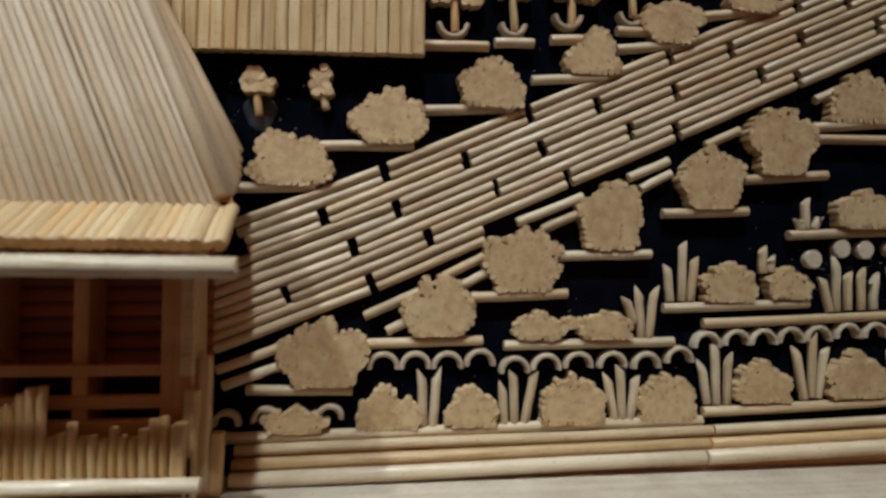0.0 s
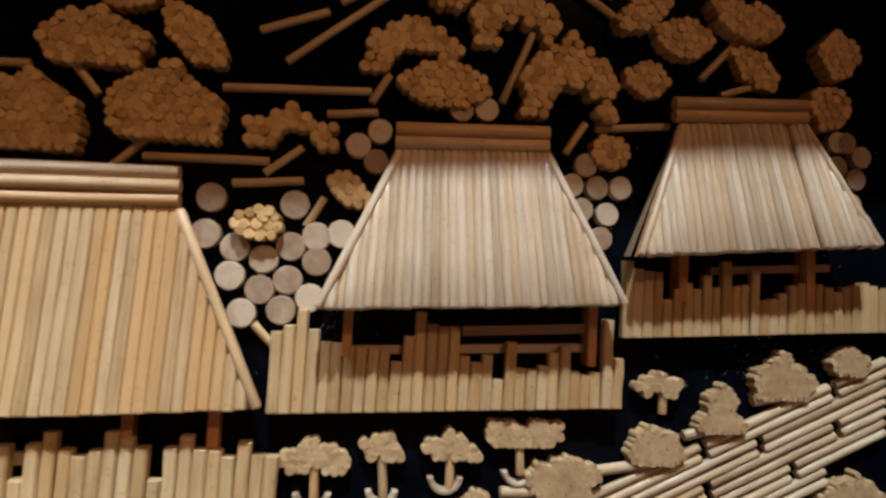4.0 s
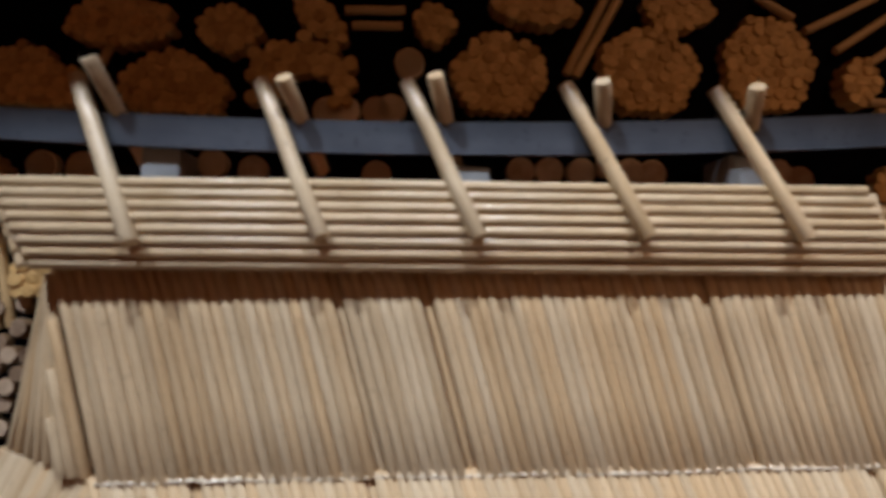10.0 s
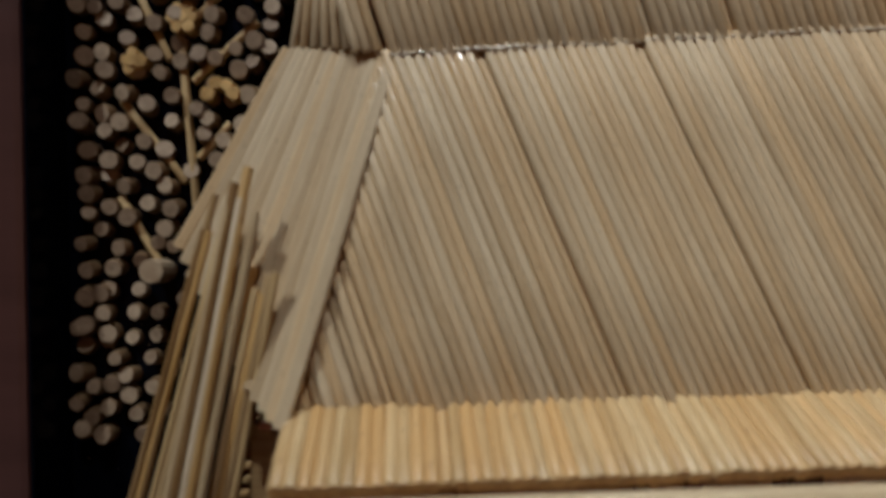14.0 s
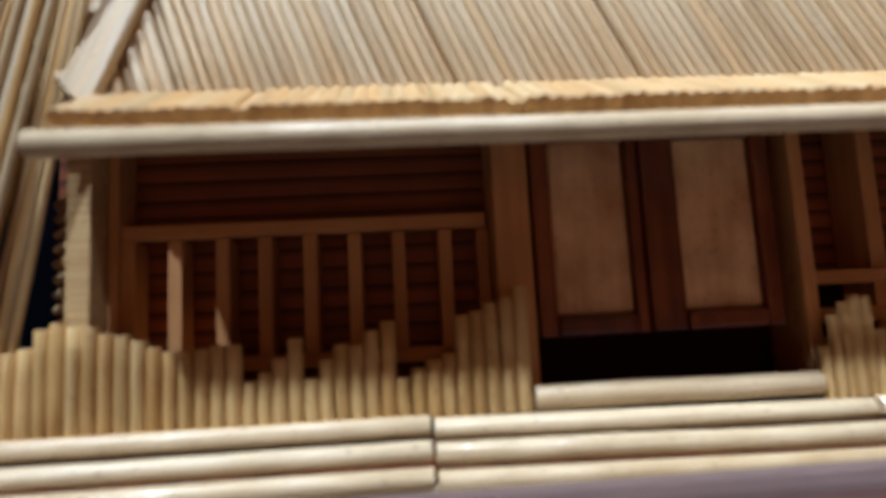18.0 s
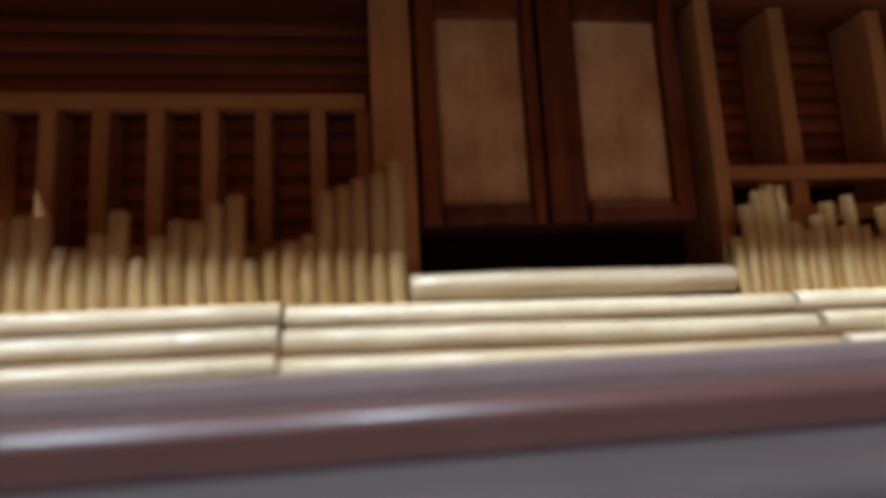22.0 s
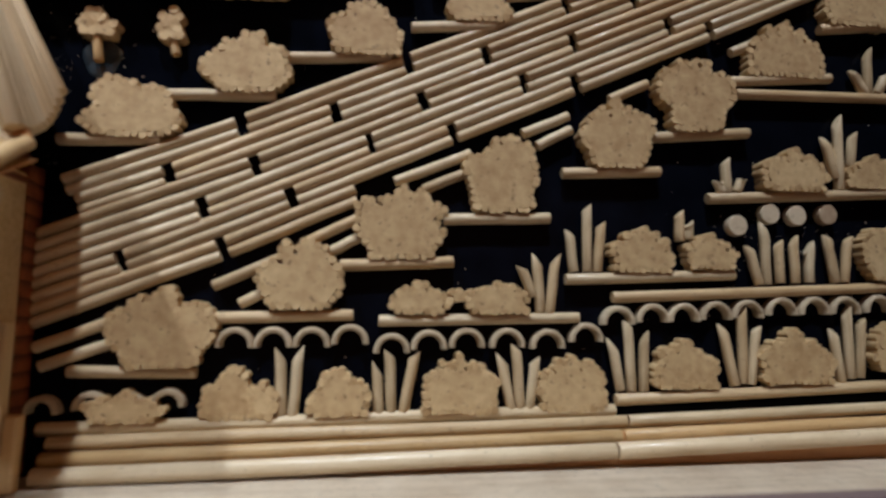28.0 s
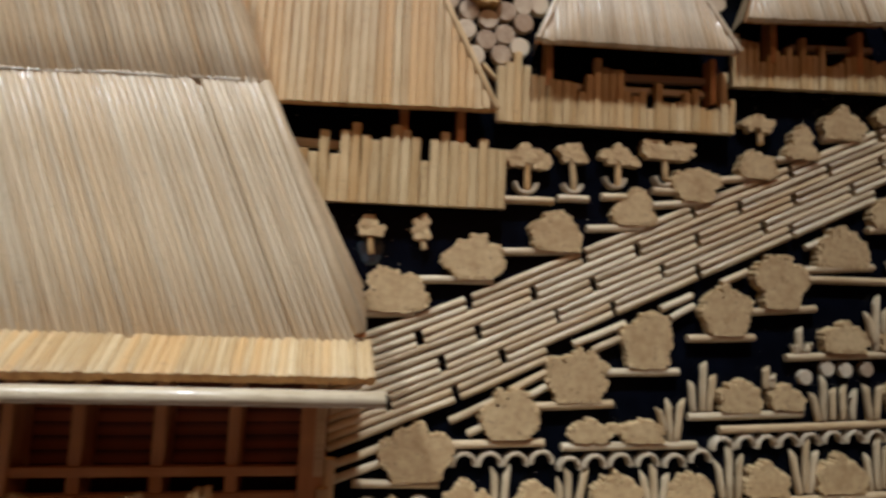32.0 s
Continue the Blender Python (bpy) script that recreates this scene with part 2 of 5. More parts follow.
BRACKET = straw("grey_bracket", (0.17, 0.19, 0.20), (0.34, 0.37, 0.38), 0.4, along=200, across=200, vary=0.0)
GLUE = straw("dried_glue", (0.55, 0.46, 0.34), (0.75, 0.66, 0.52), 0.2, along=500, across=500, vary=0.0, coat=0.5)
# Base is tinted blue in place of the lacquer's bluish reflections.
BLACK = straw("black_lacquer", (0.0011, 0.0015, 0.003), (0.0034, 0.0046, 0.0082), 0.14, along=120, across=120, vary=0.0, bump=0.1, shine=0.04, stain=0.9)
# Unseen room surfaces: orange tint chosen for its warm bounce onto the relief.
PLASTER = straw("bounce_plaster", (0.52, 0.28, 0.14), (0.60, 0.35, 0.18), 0.8, along=4, across=4, vary=0.0)

# ---- building helpers ----


def thing(name, label, category, at, group="", kind=""):
    ob = new(name)
    ob.empty_display_size = 0.004
    ob.matrix_basis = Matrix.Translation(Vector(at) * MM)
    return tagged(ob, label, category, group, kind)


def place(name, mesh, m, parent, label=""):
    """One mesh object at the world pose m, under parent if there is one."""
    ob = new(name, mesh)
    ob.matrix_basis = m
    if parent is not None:
        ob.parent = parent
        ob.matrix_parent_inverse = (parent.matrix_parent_inverse @ parent.matrix_basis if parent.parent is None else world_of(parent)).inverted()
    if label:
        ob["label"] = label
    return ob


def world_of(ob):
    m = ob.matrix_basis.copy()
    while ob.parent is not None:
        m = ob.parent.matrix_basis @ ob.matrix_parent_inverse @ m if ob.parent.parent is None else m
        ob = ob.parent
    return m


def part(name, bm, material, parent, label="", smooth=False):
    """Links a bmesh built in millimetres as one mesh object under a thing or a part."""
    bmesh.ops.scale(bm, vec=(MM, MM, MM), verts=bm.verts)
    me = bpy.data.meshes.new(name)
    bm.to_mesh(me)
    bm.free()
    me.materials.append(material)
    if smooth:
        me.shade_smooth()
    return place(name, me, Matrix.Identity(4), parent, label)


def box_bm(x0, x1, y0, y1, z0, z1, bevel=0.25, bm=None):
    bm = bm or bmesh.new()
    r = bmesh.ops.create_cube(bm, size=1.0)
    bmesh.ops.scale(bm, vec=(x1 - x0, y1 - y0, z1 - z0), verts=r["verts"])
    bmesh.ops.translate(bm, vec=((x0 + x1) / 2, (y0 + y1) / 2, (z0 + z1) / 2), verts=r["verts"])
    if bevel:
        es = list({e for v in r["verts"] for e in v.link_edges})
        bmesh.ops.bevel(bm, geom=es, offset=bevel, segments=2, affect="EDGES", profile=0.6)
    return bm


def prism_bm(corners, depth, bm=None):
    """A slab from front corners (x, y, z), going depth into the panel."""
    bm = bm or bmesh.new()
    a = [bm.verts.new(c) for c in corners]
    b = [bm.verts.new((c[0], c[1] + depth, c[2])) for c in corners]
    bm.faces.new(a)
    bm.faces.new(b[::-1])
    n = len(a)
    for i in range(n):
        bm.faces.new((a[i], b[i], b[(i + 1) % n], a[(i + 1) % n]))
    bmesh.ops.recalc_face_normals(bm, faces=bm.faces)
    return bm


RODS = {}


def rod_mesh(length, d, material, slant=0.0, sides=10, flat=False):
    """A stem along x from 0: slightly bent and uneven, worn rims, one end cut at a slant if asked."""
    variant = random.randrange(4)
    sides = 8 if flat else sides
    key = (round(length * 4), round(d * 20), material.name, slant, variant, flat)
    if key in RODS:
        return RODS[key]
    rng = random.Random(variant * 7 + round(length))
    r = d / 2
    stations = [(0, 0.94), (min(0.08, length * 0.1), 1.0), (length * 0.35, 1.0), (length * 0.7, 0.98), (length - min(0.08, length * 0.1), 0.98), (length, 0.92)]
    bend = [(0, 0), (0, 0), *[(rng.uniform(-0.05, 0.05) * d, rng.uniform(-0.05, 0.05) * d) for _ in range(2)], (0, 0), (0, 0)]
    vs, fs = [], []
    wob = [1 + rng.uniform(-0.045, 0.045) for _ in range(sides)]
    for (x, k), (oy, oz) in zip(stations, bend):
        for i in range(sides):
            a = 2 * math.pi * i / sides
            if flat:
                # a split stem: nearly flat faces with worn corners
                big, small = r * k, r * k * (0.64 + 2 * abs(wob[i] - 1))
                y, z = ((big, -small), (big, small), (small, big), (-small, big), (-big, small), (-big, -small), (-small, -big), (small, -big))[i]
            else:
                y, z = math.cos(a) * r * k * wob[i], math.sin(a) * r * k * wob[i]
            cut = -slant * (y / r + 1) * d / 2 if x > length * 0.8 else 0
            vs.append(((x + cut) * MM, (y + oy) * MM, (z + oz) * MM))
    for s in range(len(stations) - 1):
        for i in range(sides):
            j = (i + 1) % sides
            fs.append((s * sides + i, s * sides + j, (s + 1) * sides + j, (s + 1) * sides + i))
    fs.append(tuple(range(sides))[::-1])
    fs.append(tuple((len(stations) - 1) * sides + i for i in range(sides)))
    me = bpy.data.meshes.new("stem")
    me.from_pydata(vs, [], fs)
    me.polygons.foreach_set("use_smooth", [sides <= i < 4 * sides and not flat for i in range(len(me.polygons))])
    me.materials.append(material)
    # Caps keep the end grain; the sides take the painted shade.
    if material is ENDGRAIN:
        me.materials.append(SHADED_SIDE)
        me.polygons.foreach_set("material_index", [int(i < 5 * sides) for i in range(len(me.polygons))])
    if material is GOLD:
        me.materials.append(CUT)
        me.polygons.foreach_set("material_index", [int(i >= 5 * sides) for i in range(len(me.polygons))])
    RODS[key] = me
    return me


def rod(name, a, b, d, material, parent=None, slant=0.0, label="", flat=False):
    """A stem from a to b, both (x, y, z) in millimetres."""
    a, b = Vector(a), Vector(b)
    way = b - a
    mesh = rod_mesh(way.length, d, material, slant, flat=flat)
    if slant or flat:
        ax = way.normalized()
        ay = Vector((0, -1, 0)).cross(ax).normalized() * (1 if way.x >= 0 else -1)
        turn = Matrix((ax, ay, ax.cross(ay))).transposed().to_4x4()
    else:
        turn = way.to_track_quat("X", "Z").to_matrix().to_4x4() @ Matrix.Rotation(random.uniform(0, 6.28), 4, "X")
    return place(name, mesh, Matrix.Translation(a * MM) @ turn, parent, label)


# outlines made of lobes: centre and half sizes, as shares of half the width and of the height
LOBES = {
    "knob": ((0, 0.36, 1.0, 0.40), (0.02, 0.74, 0.36, 0.28), (-0.48, 0.56, 0.40, 0.24), (0.52, 0.52, 0.40, 0.25)),
    "step": ((0.05, 0.18, 0.95, 0.26), (0.22, 0.58, 0.50, 0.44), (-0.5, 0.34, 0.42, 0.28)),
    "mound": ((0, 0.30, 1.0, 0.36), (-0.3, 0.62, 0.48, 0.36), (0.35, 0.52, 0.5, 0.34)),
    "cap": ((-0.5, 0.26, 0.52, 0.34), (0.5, 0.30, 0.52, 0.38), (0.05, 0.58, 0.42, 0.46), (0.72, 0.16, 0.3, 0.3)),
    "pair": ((-0.55, 0.55, 0.46, 0.45), (0.52, 0.52, 0.48, 0.46), (0, 0.38, 0.5, 0.26)),
    "crooked": ((-0.1, 0.62, 0.60, 0.40), (0.42, 0.34, 0.55, 0.34), (-0.45, 0.5, 0.5, 0.3)),
}


def inside(kind, u, v):
    """Whether (u, v), u in -1..1 and v in 0..1, lies in the outline of that kind."""
    wob = 0.06 * math.sin(5 * math.atan2(v - 0.35, u)) + 0.05 * math.sin(9 * math.atan2(v - 0.35, u))
    if kind in LOBES:
        return v >= 0 and any(((u - cx) / rx) ** 2 + ((v - cz) / rz) ** 2 <= 1.0 for cx, cz, rx, rz in LOBES[kind])
    if kind == "dome":
        return v >= 0 and (abs(u) / (1.0 + wob)) ** 2.3 + (v / (1.0 + wob)) ** 2.0 <= 1.0
    if kind == "tri":
        half = 1.0 - 0.78 * v + 0.16 * math.sin(11 * v)
        return 0 <= v <= 1 and abs(u + 0.1 * math.sin(4 * v)) <= max(half, 0.2)
    if kind == "egg":
        return v >= 0 and (abs(u) / (1 + wob)) ** 2.2 + (abs(v - 0.38) / 0.62) ** 2.4 <= 1.0
    if kind == "round":
        return 0 <= v and (abs(u) / (1 + wob)) ** 2.6 + (abs(v - 0.46) / (0.54 * (1 + wob))) ** 2.8 <= 1.0
    if kind == "oval":
        return (u / (1 + wob)) ** 2 + ((v - 0.5) / (0.5 * (1 + wob))) ** 2 <= 1.0
    if kind == "arch":
        out = v >= 0 and (abs(u) / (1 + wob)) ** 2.2 + (v / (1 + wob)) ** 2 <= 1.0
        return out and ((u - 0.12) / 0.52) ** 2 + (v / 0.42) ** 2 > 1.0
    return 0 <= v and (abs(u) / (1 + wob)) ** 2.2 + (abs(v - 0.4) / (0.6 * (1 + wob))) ** 2.2 <= 1.0


def bundle_mesh(name, w, h, kind, d, depth, seed, material, rough_front, rotate=0.0, centre=False, edge=0.93, loose=False, singly=False):
    """A slice of glued stems: many short stems side by side, cut to one outline, in one mesh."""
    rng = random.Random(seed)
    vs, fs = [], []
    ca, sa = math.cos(radians(rotate)), math.sin(radians(rotate))
    spots, rim_count = [], 0
    if kind == "arch" or loose:
        step = d * 0.9
        for j in range(int(h / (step * 0.866)) + 2):
            for i in range(-int(w / step / 2) - 2, int(w / step / 2) + 3):
                x, z = (i + 0.5 * (j % 2)) * step, j * step * 0.866 + d * 0.42
                if inside(kind, x / max(w / 2 - d * 0.42, 0.1), (z - d * 0.42) / max(h - d * 0.84, 0.1)):
                    spots.append((x + rng.uniform(-0.12, 0.12) * d, z + rng.uniform(-0.12, 0.12) * d))
        if loose:
            # stems missing here and there along the rim
            full = list(spots)
            spots = [p for p in full if sum(math.hypot(p[0] - q[0], p[1] - q[1]) < d * 1.25 for q in full) > 4 or rng.random() > 0.28]
    else:
        base = 0.5 if kind == "oval" else 0.4
        waves = [(k, rng.uniform(0.01, 0.03 if kind in LOBES or singly else 0.06), rng.uniform(0, 6.28)) for k in (3, 5, 7, 10, 13)]

        dents = [(rng.uniform(0, 3.14), rng.choice((-0.20, -0.15, -0.11, 0.08)) * (0.5 if singly else 1), rng.uniform(0.08, 0.17)) for _ in range(8)]

        def reach(a):
            lo, hi = 0.0, 2.2
            for _ in range(14):
                m = (lo + hi) / 2
                if inside(kind, m * math.cos(a), base + m * math.sin(a)):
                    lo = m
                else:
                    hi = m
            bump = 1 + sum(amp * math.sin(k * a + ph) for k, amp, ph in waves)
            bump += sum(amp * math.exp(-((abs((a - at + math.pi) % 6.2832 - math.pi)) / wide) ** 2) for at, amp, wide in dents)
            if math.sin(a) < -0.3 and kind != "oval":
                bump = 1 + (bump - 1) * 0.3
            return lo * min(bump, 1.08) * 0.97

        rim = [(reach(6.2832 * k / 360), 6.2832 * k / 360) for k in range(360)]
        pts = [(q * math.cos(a) * (w / 2 - d * 0.4), base * h + q * math.sin(a) * (h - d * 0.8)) for q, a in rim]
        last = None
        for x, z in pts:
            if last is None or math.hypot(x - last[0], z - last[1]) > d * 0.82:
                last = (x, z)
                out = 1 + rng.uniform(-0.09, 0.05) * d / max(min(w, h) / 2, 1)
                x, z = x * out, base * h + (z - base * h) * out
                spots.append((x, max(z, d * 0.4) if kind != "oval" else z))
        rim_count = len(spots)
        for j in range(-int(h / d) - 2, int(h / d) + 3) if singly else ():
            for i in range(-int(w / d) - 2, int(w / d) + 3):
                x, z = (i + 0.5 * (j % 2)) * d * 0.95, base * h + j * d * 0.82
                a = math.atan2((z - base * h) / (h - d * 0.8), x / (w / 2 - d * 0.4))
                q = math.hypot((z - base * h) / (h - d * 0.8), x / (w / 2 - d * 0.4))
                if q < rim[int(a / 6.2832 * 360) % 360][0] - d * 0.40 / (min(w / 2, h)):
                    spots.append((x + rng.uniform(-0.06, 0.06) * d, z + rng.uniform(-0.06, 0.06) * d))
        if singly:
            spots.append((0, base * h))
    if not (kind == "arch" or loose):
        sawn = not singly
        shrink = 1 - (0.30 if sawn else 0.36) * d / max(min(w, h) / 2, 1)
        core = [(pts[i][0] * shrink, base * h + (pts[i][1] - base * h) * shrink) for i in range(0, 360, 6)]
        for y in (0.0, -depth if sawn else -depth + 0.25):
            for x, z in core:
                z -= h / 2 if centre else 0
                vs.append(((x * ca - z * sa) * MM, y * MM, (x * sa + z * ca) * MM))
        fs.append(tuple(60 + i for i in range(60)))
        fs += [(i, 60 + i, 60 + (i + 1) % 60, (i + 1) % 60) for i in range(60)]
    stems = []
    for n, (x, z) in enumerate(spots):
        edge_stem = n < rim_count or kind == "arch" or loose
        r = d / 2 * (rng.uniform(1.02, 1.25) if kind == "arch" else rng.uniform(1.2, 1.5) if loose else rng.uniform(0.82, 1.16) if edge_stem else rng.uniform(0.98, 1.14))
        front = -depth + rng.uniform(-rough_front, rough_front) + (0 if singly or loose else 0.03)
        if centre:
            z -= h / 2
        px, pz = x * ca - z * sa, x * sa + z * ca
        stems.append((px, pz, r, front, edge))
    me = bpy.data.meshes.new(name)
    me.from_pydata(vs, [], fs)
    me.update()
    me.materials.append(material)
    return me, stems, rng


STEM_ENDS = {}


def stem_end_mesh(material, edge, variant):
    """A short stem of 1 mm radius and 1 mm length, pointing out of the panel, with a worn uneven rim."""
    key = (material.name, edge, variant)
    if key not in STEM_ENDS:
        rng = random.Random(variant * 5 + 1)
        sides = 9
        wob = [1 + rng.uniform(-0.09, 0.07) for _ in range(sides)]
        tilt = (rng.uniform(-0.04, 0.04), rng.uniform(-0.04, 0.04))
        vs, fs = [], []
        for y, k in ((0.0, 1.0), (-0.94, 1.0), (-1.0, edge)):
            for i in range(sides):
                a = 2 * math.pi * (i + 0.5 * (variant % 2)) / sides
                cx, cz = math.cos(a) * k * wob[i], math.sin(a) * k * wob[i]
                vs.append((cx * MM, (y + (tilt[0] * cx + tilt[1] * cz if y else 0)) * MM, cz * MM))
        for q in range(2):
            fs += [(q * sides + i, (q + 1) * sides + i, (q + 1) * sides + (i + 1) % sides, q * sides + (i + 1) % sides) for i in range(sides)]
        fs.append(tuple(2 * sides + i for i in range(sides)))
        me = bpy.data.meshes.new("stem_end")
        me.from_pydata(vs, [], fs)
        me.materials.append(material)
        STEM_ENDS[key] = me
    return STEM_ENDS[key]


def bundle(parent, x, z, made, material, body="body"):
    """Links a bundle's glued body and its single stems under parent, at (x, z) on the panel."""
    me, stems, rng = made
    if len(me.polygons):
        place(body, me, Matrix.Translation((x * MM, 0, z * MM)), parent)
    for px, pz, r, front, edge in stems:
        lean = Matrix.Rotation(rng.uniform(-0.04, 0.04), 4, "X") @ Matrix.Rotation(rng.uniform(-0.04, 0.04), 4, "Z")
        m = Matrix.Translation(((x + px) * MM, 0, (z + pz) * MM)) @ lean @ Matrix.Rotation(rng.uniform(0, 6.28), 4, "Y") @ Matrix.Diagonal((r, -front, r, 1))
        place("stem_end", stem_end_mesh(material, edge, rng.randrange(6)), m, parent)


def bush(x, z, w, h, kind, seed):
    made = bundle_mesh("body", w * 0.97, h * 0.99, kind, 1.4, 2.35 + (seed % 4) * 0.12, seed, CORK, 0.02, edge=0.95)
    words = {"knob": "lumpy tan shrub with a knob on top, of glued straw stems", "step": "stepped tan shrub cut from glued straw stems", "mound": "two-humped tan shrub cut from glued straw stems", "dome": "rounded tan shrub sliced from glued straw stems", "tri": "peaked tan shrub cut from glued straw stems", "egg": "tall egg-shaped tan shrub of glued straw stems",
             "round": "bulky tan shrub cut from a straw bundle"}
    ob = thing("shrub", words[kind], "shrub", (x, 0, z), "garden shrubs")
    bundle(ob, x, z, made, CORK)
    return ob


def cloud(x, z, w, h, kind, rotate, seed):
    made = bundle_mesh("glue_core", w, h, kind, 1.85, 2.2 + (seed % 5) * 0.3, seed, SLICE, 0.14, rotate, True, 0.84, singly=True)
    ob = thing("tree_crown", "brown tree crown sliced from a bundle of straw ends", "tree crown", (x, 0, z), "crowns of the hillside trees")
    bundle(ob, x, z, made, SLICE, "glue_core")
    return ob


def shelf_stick(x0, z0, x1, z1):
    ob = rod("ground_stick", (x0, -1.2, z0), (x1, -1.2, z1), 1.9, STRAW)
    return tagged(ob, "thin pale straw stick laid as a garden ledge", "stick", "garden ledges")


def twig(x0, z0, x1, z1):
    ob = rod("twig", (x0, -0.9, z0), (x1, -0.9, z1), 1.2 if x0 < -172 and z0 < 60 else 1.4, TWIG)
    return tagged(ob, "thin brown straw twig glued on the black panel", "twig", "hillside twigs")


DISCS = {}


def disc(x, z, d, h):
    key = (d, h, random.randrange(3))
    if key not in DISCS:
        bm = bmesh.new()
        n = 22
        rings = [(0, 0.97), (-h * 0.9, 1.0), (-h, 0.93)]
        vv = [[bm.verts.new((math.cos(6.2832 * i / n) * d / 2 * k * (1 + 0.025 * math.sin(3 * i + key[2])), y, math.sin(6.2832 * i / n) * d / 2 * k)) for i in range(n)] for y, k in rings]
        for a, b in zip(vv, vv[1:]):
            for i in range(n):
                bm.faces.new((a[i], b[i], b[(i + 1) % n], a[(i + 1) % n]))
        bm.faces.new(vv[-1])
        bmesh.ops.scale(bm, vec=(MM, MM, MM), verts=bm.verts)
        me = bpy.data.meshes.new("stem_disc")
        bm.to_mesh(me)
        bm.free()
        me.materials.append(DISC)
        DISCS[key] = me
    ob = place("stem_disc", DISCS[key], Matrix.Translation((x * MM, 0, z * MM)) @ Matrix.Rotation(random.uniform(0, 6.28), 4, "Y"), None)
    return tagged(ob, "round slice of a thick pale stem", "wooden disc", "round stem slices")


def stick_end(x, z, d, h):
    length = h + random.uniform(-0.5, 0.7)
    tip = (x + random.uniform(-0.5, 0.5), -length, z + random.uniform(-0.5, 0.5))
    ob = rod("grove_stem", (x, 0, z), tip, d * random.uniform(0.85, 1.1), ENDGRAIN)
    return tagged(ob, "short pale stem standing out of the black panel", "stem", "stems of the bamboo grove")


def half_ring_bm(x, z, r, width, up=True, sweep=180.0, bm=None):
    """A flat half ring of split stem on the panel."""
    bm = bm or bmesh.new()
    n = 14
    a0 = 90 - sweep / 2 if up else 270 - sweep / 2
    cols = []
    for i in range(n + 1):
        a = radians(a0 + sweep * i / n)
        c, s = math.cos(a), math.sin(a)
        col = []
        for rr, y in ((r, 0), (r, -1.5), (r - width * 0.3, -2.0), (r - width * 0.7, -2.0), (r - width, -1.5), (r - width, 0)):
            col.append(bm.verts.new((x + c * rr, y, z + s * rr)))
        cols.append(col)
    for p, q in zip(cols, cols[1:]):
        for k in range(5):
            bm.faces.new((p[k], p[k + 1], q[k + 1], q[k]))
    bm.faces.new(cols[0])
    bm.faces.new(cols[-1][::-1])
    bmesh.ops.recalc_face_normals(bm, faces=bm.faces)
    return bm


def edging(centres, r):
    t = thing("scalloped_edging", "row of small bleached half rings edging the garden", "edging", (centres[0][0], 0, centres[0][1]))
    for x, z in centres:
        part("arch", half_ring_bm(x, z, r, 0.95, True, 190), RING, t)
    return t


def tuft(blades):
    t = thing("grass_tuft", "tuft of upright straw sticks with slanted tips", "grass", (blades[0][0], 0, blades[0][1]), "grass tufts")
    for x0, z0, x1, z1 in blades:
        rod("blade", (x0, -1.1, z0), (x1, -1.1, z1), 1.7, STRAW, t, slant=random.choice((0.9, 1.3, 1.6)))
    return t


def bonsai(x, z, w, h, kind, trunk, pot, seed):
    t = thing("bonsai_tree", "small flat-topped straw tree on the black panel", "tree", (trunk[2], 0, trunk[3]), "small garden trees")
    bundle(t, x, z, bundle_mesh("crown", w * 1.08, h * 1.08, kind, 1.3, 2.2, seed, CORK, 0.06, edge=0.92, loose=True), CORK)
    rod("trunk", (trunk[2], -1.2, trunk[3]), (trunk[0], -1.2, trunk[1] + 0.8), 1.5, GOLD, t)
    if pot[2] > 0.2:
        part("pot_ring", half_ring_bm(pot[0], pot[1], pot[2], 1.0, False, 170), RING, t)
    return t


def lay_roof(parent, tl, tr, br, bl, y_top, y_bot, d, material, slant_l=0.0, slant_r=0.0, ragged=0.2, pitch=1.0, thick=1.35, flat=False):
    """Stems side by side over a four-sided slope; slant: run to the right per unit of fall."""
    def line(p, q, x):
        return p[1] + (q[1] - p[1]) * (x - p[0]) / (q[0] - p[0])

    count = int((br[0] - bl[0]) / (d * pitch))
    for i in range(count):
        f = (i + 0.5) / count
        xb = bl[0] + (br[0] - bl[0]) * f
        zb = line(bl, br, xb)
        s = slant_l + (slant_r - slant_l) * f
        best, side = None, False
        for p, q in ((tl, tr), (bl, tl), (br, tr)):
            ex, ez = q[0] - p[0], q[1] - p[1]
            den = -s * ez - ex
            if abs(den) < 1e-9:
                continue
            k = ((p[0] - xb) * ez - (p[1] - zb) * ex) / den
            e = ((xb - s * k - p[0]) * ex + (zb + k - p[1]) * ez) / (ex * ex + ez * ez)
            if k > 1.5 and -0.001 <= e <= 1.001 and (best is None or k < best):
                best, side = k, p is not tl
        if best is None:
            continue
        top = best + random.uniform(-ragged, 0) - (d * 0.7 if side else 0)
        if top < 1.2:
            continue
        full = line(tl, tr, xb - s * best) - zb if abs(tr[0] - tl[0]) > 1e-6 else best
        low = random.uniform(-ragged, ragged)
        yb = y_bot + (y_top - y_bot) * min(1.0, best / max(full, 1e-6))
        crack = random.random() < 0.03 and not flat
        w = random.uniform(-0.03, 0.03) + (0.4 if crack else 0)
        rod("thatch_stem", (xb - s * low, y_bot + w, zb + low), (xb - s * top, yb + w, zb + top), d * thick * random.uniform(0.96, 1.04) * (0.72 if crack else 1), material, parent, flat=flat)


def edge_stems(parent, pairs, d, material):
    for a, b in pairs:
        rod("edge_stem", a, b, d, material, parent)


